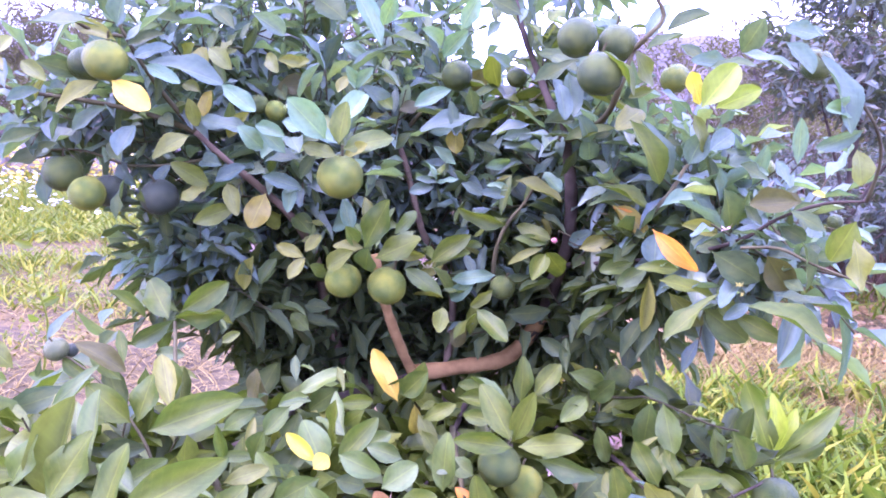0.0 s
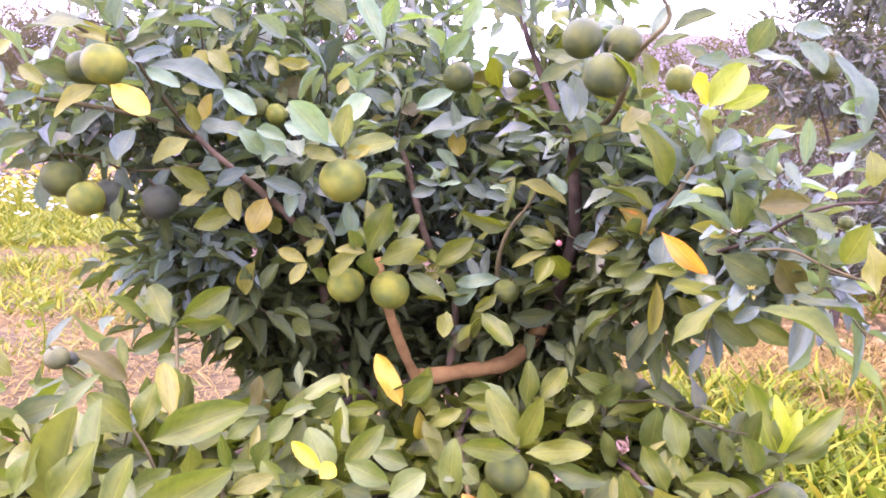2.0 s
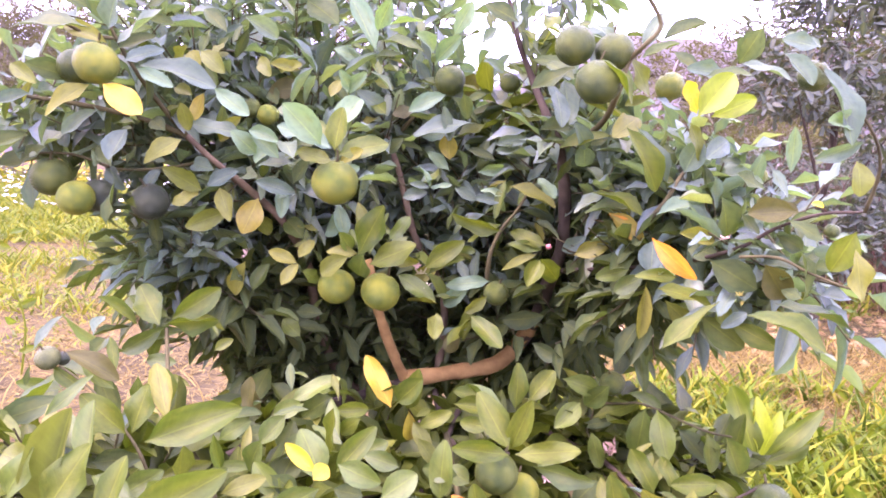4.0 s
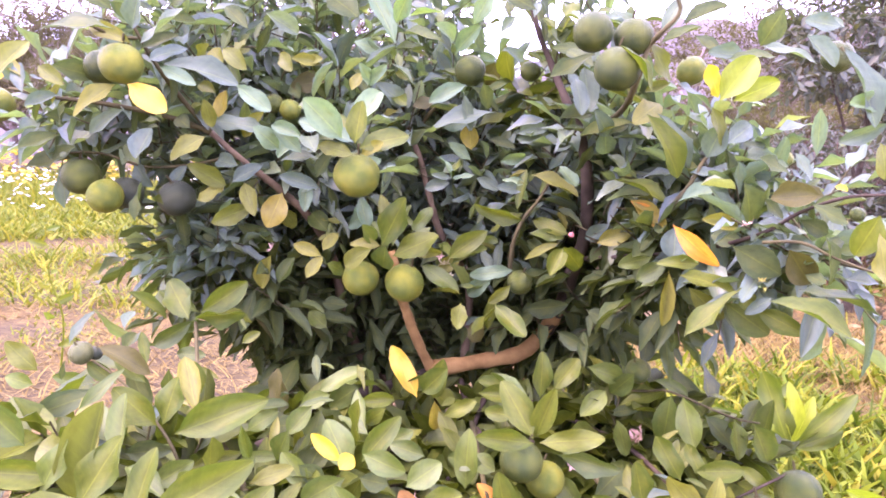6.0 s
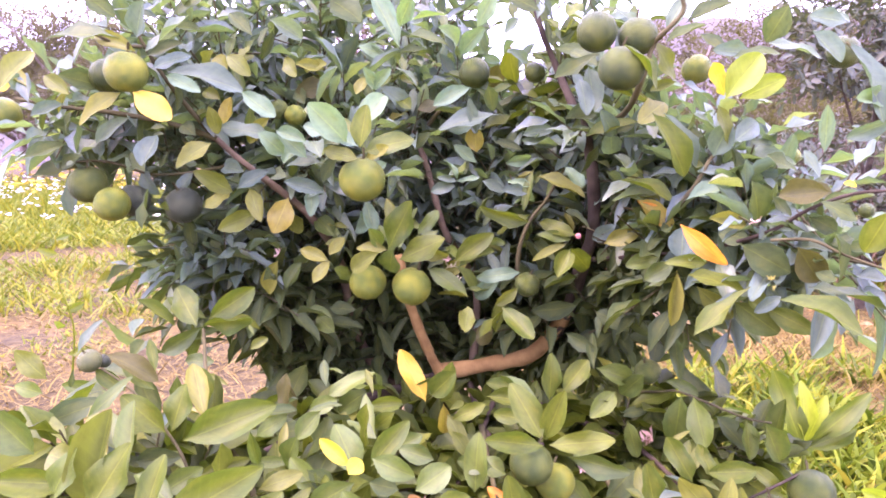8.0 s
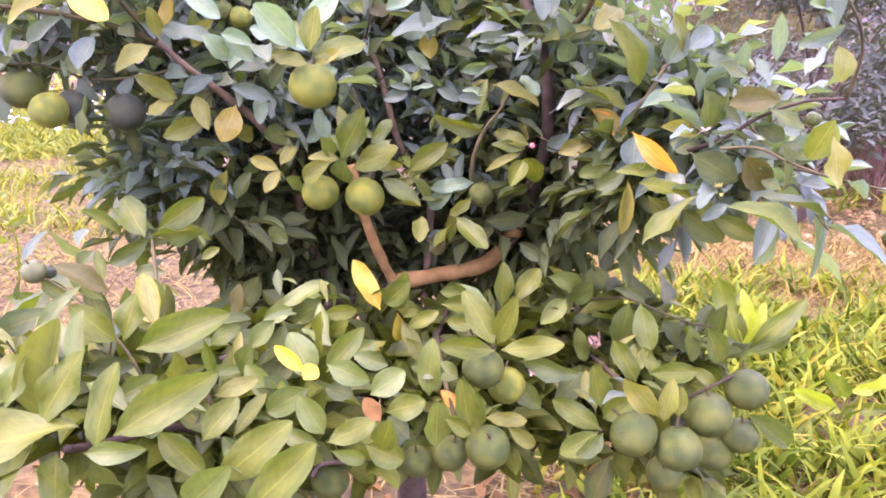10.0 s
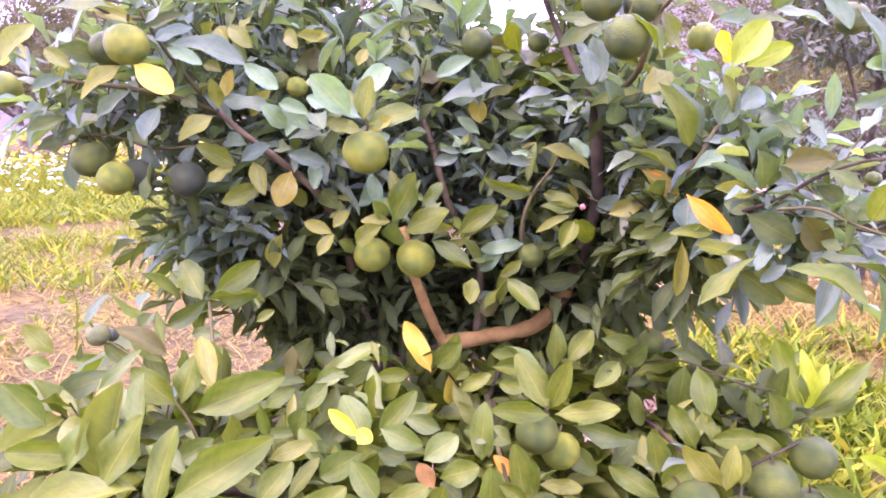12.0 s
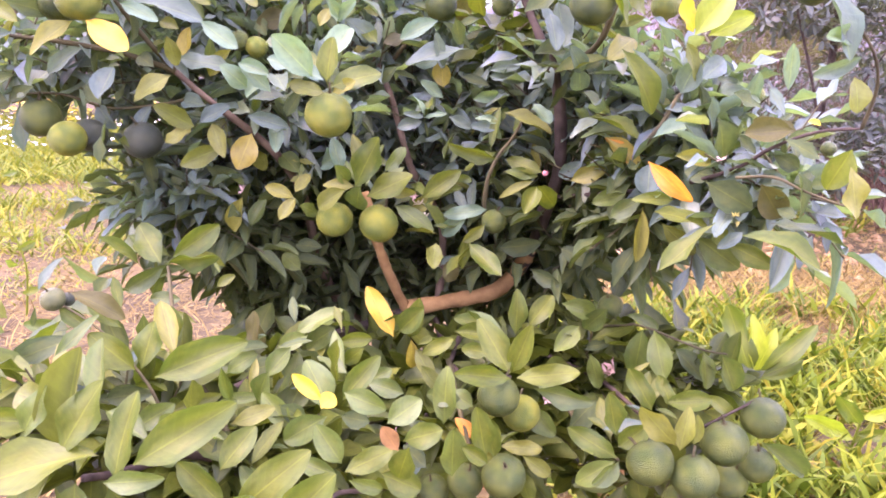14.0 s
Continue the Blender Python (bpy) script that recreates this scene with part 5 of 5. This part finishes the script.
leaf(.369, .720, .986, .375, .710, .983, 0.52, 16, 'K2')
leaf(.389, .740, .973, .369, .754, .968, 0.48, 16, 'D')
leaf(.360, .740, .969, .391, .731, .953, 0.42, 16, 'D')
leaf(.361, .760, .953, .396, .768, .938, 0.45, -16, 'D')
leaf(.349, .780, .948, .372, .793, .931, 0.34, 16, 'D')
leaf(.413, .740, .925, .390, .753, .928, 0.38, 16, 'D')

# leaves of the low front branches
MANY[0] = 1
leaf(-.294, 1.000, .783, -.337, 1.013, .825, 0.62, 16, 'L')
leaf(-.278, 1.000, .792, -.222, 1.017, .829, 0.47, -16, 'L')
leaf(-.283, .980, .790, -.210, .966, .804, 0.33, -48, 'L')
leaf(-.297, 1.020, .774, -.351, 1.013, .737, 0.37, -16, 'G')
leaf(-.311, 1.000, .736, -.271, .993, .744, 0.51, 16, 'G')
leaf(-.335, 1.000, .747, -.421, .994, .779, 0.33, -68, 'G')
leaf(-.330, 1.020, .777, -.370, .999, .816, 0.33, 56, 'L')
leaf(-.211, .950, .767, -.190, .956, .780, 0.50, 16, 'Y')
leaf(.103, .880, .603, .080, .886, .626, 0.50, 16, 'O')
leaf(-.001, 1.050, .669, -.038, 1.068, .736, 0.37, 16, 'V')
leaf(.022, 1.000, .686, .030, .996, .738, 0.52, 16, 'L')
leaf(.024, 1.000, .683, .027, 1.006, .635, 0.38, 16, 'V2')
leaf(.030, .980, .677, .054, .979, .643, 0.51, 16, 'Y')
leaf(.071, 1.000, .671, .047, 1.001, .697, 0.65, -16, 'G')
leaf(.136, .850, .698, .103, .861, .758, 0.45, 16, 'L')
leaf(.140, .860, .696, .156, .843, .755, 0.40, 16, 'L')
leaf(.135, .840, .696, .070, .819, .711, 0.35, 16, 'L')
leaf(.142, .840, .697, .212, .837, .705, 0.35, 16, 'L')
leaf(.165, .860, .676, .232, .853, .663, 0.35, -16, 'G')
leaf(.158, .980, .698, .161, .971, .757, 0.42, -16, 'L')
leaf(.141, 1.000, .700, .079, 1.000, .712, 0.36, 30, 'L')
leaf(.103, .820, .669, .119, .826, .612, 0.49, -16, 'L')
leaf(.085, .820, .629, .115, .815, .609, 0.53, -16, 'Y')
leaf(.127, .840, .615, .178, .853, .604, 0.34, 16, 'Y')
leaf(.153, .840, .602, .188, .847, .574, 0.41, 16, 'Y')
leaf(.166, .900, .636, .199, .895, .600, 0.55, -16, 'G')
leaf(.184, .920, .642, .198, .926, .669, 0.59, 16, 'G')
leaf(.098, .880, .644, .071, .885, .660, 0.75, 16, 'G')
leaf(.260, .840, .600, .204, .845, .635, 0.39, 16, 'L')
leaf(.254, .830, .602, .212, .832, .571, 0.50, 16, 'G')
leaf(.260, .830, .602, .230, .825, .575, 0.59, -16, 'G')
leaf(.258, .840, .628, .244, .839, .680, 0.47, 16, 'L')
leaf(.264, .850, .609, .293, .840, .640, 0.65, 16, 'L')
leaf(.319, .820, .626, .274, .812, .674, 0.41, -16, 'Y')
leaf(.324, .820, .620, .328, .813, .671, 0.41, 16, 'Y')
leaf(.347, .840, .617, .348, .838, .653, 0.49, 16, 'Y')
leaf(.303, .860, .649, .272, .855, .702, 0.42, 16, 'L')
leaf(.300, .860, .660, .312, .865, .690, 0.41, 16, 'Y')
leaf(.327, .860, .653, .308, .863, .691, 0.42, 16, 'L')
leaf(.317, .860, .660, .373, .859, .663, 0.45, 16, 'L')
leaf(.372, .880, .660, .412, .874, .633, 0.37, 16, 'L')
leaf(.323, .980, .706, .318, .985, .636, 0.50, 16, 'G')
leaf(.335, .970, .708, .349, .959, .647, 0.50, -16, 'G')
leaf(.393, .950, .687, .398, .936, .642, 0.51, 16, 'L')
leaf(.413, .940, .686, .434, .941, .639, 0.65, 16, 'L')
leaf(.374, 1.000, .674, .410, 1.004, .637, 0.55, 16, 'D')
leaf(.457, .900, .588, .525, .915, .536, 0.33, 22, 'G')
leaf(.262, 1.000, .664, .279, 1.005, .612, 0.40, -16, 'G')
leaf(.249, 1.020, .696, .213, 1.026, .670, 0.60, 16, 'G')
leaf(.224, 1.020, .728, .282, 1.034, .708, 0.43, 16, 'G')
leaf(.286, 1.020, .720, .266, 1.023, .683, 0.67, 16, 'G')
leaf(.177, 1.000, .702, .214, 1.005, .732, 0.58, 16, 'L')
leaf(.264, .960, .617, .219, .949, .598, 0.76, 16, 'D')
leaf(.028, 1.050, .700, -.019, 1.061, .680, 0.46, -16, 'G')
leaf(-.076, 1.020, .693, -.124, 1.034, .655, 0.45, 16, 'G')
leaf(-.164, .980, .675, -.175, .975, .721, 0.47, -16, 'B')
leaf(-.407, .980, .700, -.455, .966, .713, 0.38, 16, 'G')
leaf(-.406, 1.250, .807, -.442, 1.259, .761, 0.33, 45, 'D')
leaf(-.432, 1.250, .804, -.473, 1.255, .771, 0.33, 38, 'D')
leaf(-.445, 1.250, .810, -.493, 1.245, .779, 0.33, 51, 'D')
leaf(-.394, 1.250, .803, -.393, 1.259, .759, 0.38, 16, 'D')
leaf(-.428, 1.280, .826, -.480, 1.270, .816, 0.33, 32, 'D')
leaf(-.483, 1.250, .802, -.550, 1.267, .760, 0.33, -70, 'D')
leaf(-.520, 1.250, .809, -.530, 1.243, .792, 0.71, -16, 'Y')
leaf(-.342, 1.200, .883, -.375, 1.200, .821, 0.33, 26, 'D')
leaf(-.316, 1.200, .865, -.339, 1.186, .815, 0.41, -16, 'D')
MANY[0] = 1
leaf(-.465, .950, .725, -.500, .945, .762, 0.52, 16, 'Y')
leaf(-.314, .800, .802, -.261, .796, .784, 0.38, 48, 'B', shape=4)
leaf(-.275, .820, .759, -.308, .821, .785, 0.38, 24, 'L')
leaf(-.306, .820, .757, -.339, .828, .776, 0.47, 16, 'L')
leaf(-.236, .750, .741, -.271, .738, .779, 0.52, 16, 'L')
leaf(-.230, .750, .742, -.218, .757, .787, 0.59, 16, 'L')
leaf(-.207, .720, .746, -.125, .729, .778, 0.39, 16, 'L')
leaf(-.291, .760, .737, -.268, .771, .738, 0.66, 16, 'L')
leaf(-.312, .800, .756, -.374, .786, .733, 0.38, 20, 'D')
leaf(-.336, .840, .751, -.403, .853, .740, 0.38, 55, 'D')
leaf(-.418, .860, .739, -.441, .848, .751, 0.62, 16, 'G')
leaf(-.267, .660, .704, -.241, .655, .799, 0.38, 16, 'Y')
leaf(-.254, .630, .717, -.217, .633, .779, 0.44, 16, 'L')
leaf(-.280, .680, .738, -.325, .693, .744, 0.58, 16, 'Y')
leaf(-.294, .650, .720, -.267, .645, .769, 0.40, 16, 'G')
leaf(-.207, .620, .702, -.196, .633, .769, 0.41, 16, 'L')
leaf(-.191, .620, .714, -.117, .621, .763, 0.39, 16, 'L')
leaf(-.216, .620, .698, -.171, .614, .703, 0.41, 16, 'G')
leaf(-.222, .620, .723, -.333, .615, .703, 0.38, 54, 'L', shape=1)
leaf(-.310, .660, .757, -.339, .650, .798, 0.57, 16, 'G')
leaf(-.280, .660, .731, -.340, .647, .739, 0.40, 16, 'L')
leaf(-.248, .640, .686, -.250, .629, .645, 0.84, 16, 'L')
leaf(-.133, .660, .652, -.172, .666, .692, 0.45, 16, 'L')
leaf(-.141, .680, .675, -.114, .695, .710, 0.53, 16, 'L')
leaf(-.122, .660, .648, -.063, .650, .706, 0.42, 16, 'L')
leaf(-.145, .640, .635, -.103, .626, .683, 0.48, 16, 'G')
leaf(-.145, .740, .690, -.106, .755, .701, 0.42, 16, 'Y')
leaf(-.208, .760, .694, -.163, .761, .710, 0.35, 16, 'Y')
leaf(-.228, .720, .695, -.195, .717, .719, 0.53, 16, 'G')
leaf(-.272, .760, .707, -.221, .752, .717, 0.44, 16, 'D')
leaf(-.116, .780, .728, -.135, .783, .690, 0.52, 16, 'G')
leaf(-.155, .880, .716, -.151, .890, .756, 0.47, 16, 'B')
leaf(-.163, .800, .718, -.134, .799, .739, 0.51, 16, 'G')
leaf(-.195, .680, .681, -.168, .678, .700, 0.61, 16, 'G')
leaf(-.170, .720, .693, -.138, .707, .726, 0.44, 16, 'G')
leaf(-.158, .760, .740, -.154, .772, .699, 0.29, 16, 'G')
leaf(-.227, .860, .727, -.232, .846, .769, 0.40, 16, 'L')
leaf(-.370, .700, .625, -.358, .700, .594, 0.72, 16, 'D')
leaf(-.239, .680, .660, -.222, .690, .613, 0.53, -16, 'G')
leaf(-.202, .700, .631, -.168, .689, .614, 0.71, -16, 'D')
leaf(-0.054, 0.713, 0.727, -0.082, 0.719, 0.750, 0.39, 16, 'K2')
leaf(-0.054, 0.703, 0.724, -0.042, 0.716, 0.733, 0.85, 16, 'K2')
leaf(-.051, .720, .708, -.094, .724, .680, 0.51, 16, 'G')
leaf(-.057, .780, .688, -.078, .789, .736, 0.61, 16, 'G')
leaf(-.054, .820, .699, -.047, .808, .753, 0.38, 41, 'L')
leaf(-.043, .780, .697, -.009, .778, .743, 0.41, 16, 'L')
leaf(-.037, .740, .723, .002, .729, .710, 0.55, 16, 'G')
leaf(.004, .740, .691, .037, .750, .712, 0.67, 16, 'G')
leaf(.020, .730, .678, .058, .724, .692, 0.63, 16, 'L')
leaf(-.036, .700, .671, -.058, .699, .709, 0.55, 16, 'G')
leaf(-.032, .690, .668, .011, .705, .682, 0.47, 16, 'L')
leaf(.026, .700, .687, .013, .711, .644, 0.54, 16, 'L')
leaf(-.030, .700, .654, .002, .714, .635, 0.37, 16, 'G')
leaf(-.040, .700, .659, -.078, .699, .674, 0.42, 16, 'G')
leaf(-.089, .610, .649, -.028, .610, .713, 0.39, 16, 'L')
leaf(0.016, 0.694, 0.687, 0.001, 0.701, 0.707, 0.63, 16, 'R')
leaf(.107, .800, .622, .094, .799, .683, 0.42, 16, 'L')
leaf(.108, .790, .621, .080, .784, .643, 0.48, 16, 'L')
leaf(.063, .840, .642, .063, .837, .707, 0.45, 16, 'G')
leaf(.071, .800, .600, .070, .789, .663, 0.47, 16, 'G')
leaf(.037, .920, .693, .076, .916, .714, 0.43, 16, 'L')
leaf(.120, .900, .703, .083, .915, .703, 0.49, 16, 'L')
leaf(-.062, .900, .715, -.022, .914, .715, 0.44, 16, 'L')
leaf(.037, .880, .695, .058, .884, .664, 0.49, 16, 'Y')
leaf(-.027, .860, .682, .005, .860, .697, 0.57, 16, 'G')
leaf(.018, .840, .678, -.018, .835, .692, 0.55, 16, 'G')
leaf(-.104, .840, .731, -.128, .828, .704, 0.60, 16, 'G')
leaf(-.095, .900, .723, -.128, .893, .712, 0.60, 16, 'G')
leaf(-.118, .950, .708, -.064, .958, .741, 0.38, 34, 'G')
leaf(.009, .980, .701, .038, .991, .738, 0.62, 16, 'L')
leaf(.078, .950, .712, .135, .946, .708, 0.40, 30, 'L')
leaf(-.028, .880, .716, -.055, .889, .692, 0.48, 16, 'L')
leaf(.081, .840, .671, .043, .848, .674, 0.60, 16, 'G')
leaf(.000, .720, .649, .038, .726, .627, 0.62, 16, 'L')
leaf(-.093, .760, .677, -.120, .765, .711, 0.51, 16, 'G')
leaf(-.103, .760, .701, -.077, .768, .679, 0.59, 16, 'D')
leaf(-.155, .840, .705, -.117, .836, .713, 0.58, 16, 'D')
leaf(.043, .760, .632, .020, .766, .654, 0.64, 16, 'D')
leaf(-.014, .770, .678, -.042, .763, .687, 0.70, 16, 'D')


def blossom_mesh():
    """A spent flower: six narrow curled petals round a small boss."""
    v, f = [(0, 0, 0.12)], []
    for j in range(6):
        a = j * math.pi / 3
        c, s = math.cos(a), math.sin(a)
        k = len(v)
        for r, w, z in ((0.15, 0.1, 0.05), (0.6, 0.2, 0.25), (1.0, 0.05, 0.7 if j % 2 else 0.2)):
            v += [(c * r - s * w, s * r + c * w, z), (c * r + s * w, s * r - c * w, z)]
        f += [(k, k + 1, k + 3, k + 2), (k + 2, k + 3, k + 5, k + 4), (0, k, k + 1)]
    return mesh_of("blossom", v, f, PINK_BLOOM)


BLOSSOM = blossom_mesh()


def blossom(x, y, z, size, mat, label):
    ob = part("blossom", BLOSSOM, TREE, label)
    ob.material_slots[0].link = "OBJECT"
    ob.material_slots[0].material = mat
    turn = Euler((fruit_rng.uniform(0.3, 1.3), fruit_rng.uniform(-0.6, 0.6), fruit_rng.uniform(0, 6.28)))
    ob.matrix_basis = Matrix.LocRotScale((x, y, z), turn, (size / 2,) * 3)


blossom(-.206, 1.080, .864, .022, PINK_BLOOM, 'spent pinkish-brown blossom')
blossom(.032, 1.100, .846, .019, CREAM_BLOOM, 'small whitish blossom')
blossom(.039, 1.100, .828, .016, CREAM_BLOOM, 'small whitish blossom')
blossom(.027, 1.100, .857, .013, PINK_BLOOM, 'spent pinkish-brown blossom')
blossom(.286, 1.100, 1.016, .018, PINK_BLOOM, 'spent pinkish-brown blossom')
blossom(.295, 1.000, .643, .031, PINK_BLOOM, 'spent pinkish-brown blossom')
blossom(.285, 1.000, .638, .022, PINK_BLOOM, 'spent pinkish-brown blossom')
blossom(.314, .720, .902, .008, BUD_BLOOM, 'tiny yellow blossom')
blossom(.318, .720, .894, .007, BUD_BLOOM, 'tiny yellow blossom')
blossom(.392, .740, .952, .008, BUD_BLOOM, 'tiny yellow blossom')
blossom(.314, .760, .947, .013, PINK_BLOOM, 'spent pinkish-brown blossom')
blossom(.009, .760, .667, .017, PINK_BLOOM, 'spent pinkish-brown blossom')
blossom(.191, .920, .636, .018, PINK_BLOOM, 'spent pinkish-brown blossom')

# the smaller leaves between them, joined by kind
for one in LATER:
    beside(*one)
for key, leaves in POOL.items():
    V, F, U = [], [], []
    for m, shape in leaves:
        tpl, fc, uv = SMALL[shape]
        F += [tuple(q + len(V) for q in g) for g in fc]
        V += [tuple(m @ Vector(p)) for p in tpl]
        U += uv
    part("foliage", mesh_of("foliage", V, F, LEAF[key], U), TREE, "further leaves of the shoots", "stuff")


# ---- small plants in the grass ----
def seedling(x, y, stems, label, mat, tall):
    """A young broad-leaved plant: an upright stalk with long leaves set in turn up its length."""
    root = tagged(new("seedling"), label, "plant", "seedlings in the grass")
    root.location = (x, y, height_at(x, y) - 0.01)
    rng = random.Random(int(x * 100))
    top = (rng.uniform(-0.03, 0.03), 0, tall)
    v, f = tube([(0, 0, 0), (0.01, 0, tall * 0.5), top], 0.005, 0.003, 6, 1)
    part("stem", mesh_of("stem", v, f, WEED), root)
    for k in range(stems):
        s = 0.45 + 0.55 * k / max(stems - 1, 1)
        a = k * 2.4 + 0.6
        L = rng.uniform(0.11, 0.17)
        rise = rng.uniform(0.2, 0.9)
        base = Vector((top[0] * s, 0, tall * s))
        tip = base + Vector((math.cos(a) * L, math.sin(a) * L * 0.6, L * rise))
        leaf(*base, *tip, 0.3, rng.uniform(-40, 40), mat[k % len(mat)], root)


SHOOT = tagged(new("seedling"), "young pale green broad-leaved plant in the grass", "plant", "seedlings in the grass")
v, f = tube([(0.810, 1.640, 0.0), (0.800, 1.620, 0.185), (0.790, 1.620, 0.370)], 0.006, 0.004, 6, 4)
part("stem", mesh_of("stem", v, f, WEED), SHOOT)
leaf(.785, 1.620, .377, .720, 1.622, .544, 0.32, 10, 'L', SHOOT)
leaf(.792, 1.620, .380, .790, 1.625, .516, 0.29, 10, 'K', SHOOT)
leaf(.785, 1.600, .386, .906, 1.577, .507, 0.25, 10, 'L', SHOOT)
leaf(.787, 1.600, .381, .894, 1.608, .424, 0.35, 10, 'L', SHOOT)
leaf(.788, 1.620, .372, .681, 1.613, .425, 0.28, 10, 'L', SHOOT)
leaf(.804, 1.640, .378, .846, 1.642, .480, 0.31, 10, 'K', SHOOT)
seedling(0.95, 2.3, 6, "small light green weed in the grass", "LL", 0.2)
seedling(1.25, 1.95, 6, "small light green weed among straw", "LK", 0.14)


def weed_stalk(x, y, tall, label):
    """A thin upright weed with a few narrow leaves."""
    root = tagged(new("weed_stalk"), label, "weed", "thin weeds on the soil")
    root.location = (x, y, height_at(x, y) - 0.01)
    rng = random.Random(int(x * 1000))
    pts = [(0, 0, 0), (rng.uniform(-0.03, 0.03), 0, tall * 0.4), (rng.uniform(-0.05, 0.05), 0, tall * 0.75), (rng.uniform(-0.02, 0.12), 0, tall)]
    v, f = tube(pts, 0.005, 0.002, 5, 2)
    part("stem", mesh_of("stem", v, f, WEED), root)
    for k in range(9):
        s = 0.2 + 0.8 * k / 8
        a, L = k * 2.4, rng.uniform(0.04, 0.09)
        base = Vector((pts[2][0] * s, 0, tall * s))
        leaf(*base, *(base + Vector((math.cos(a) * L, math.sin(a) * L, L * 0.3))), 0.4, rng.uniform(-60, 60), "LYG"[k % 3], root)


weed_stalk(-1.62, 3.1, 0.62, "thin green weed standing on dry soil")
weed_stalk(-1.95, 3.0, 0.5, "thin weed with small leaves on dry soil")
weed_stalk(-2.6, 4.2, 0.55, "thin green weed standing on dry soil")
weed_stalk(-1.9, 4.6, 0.4, "thin weed with small leaves on dry soil")
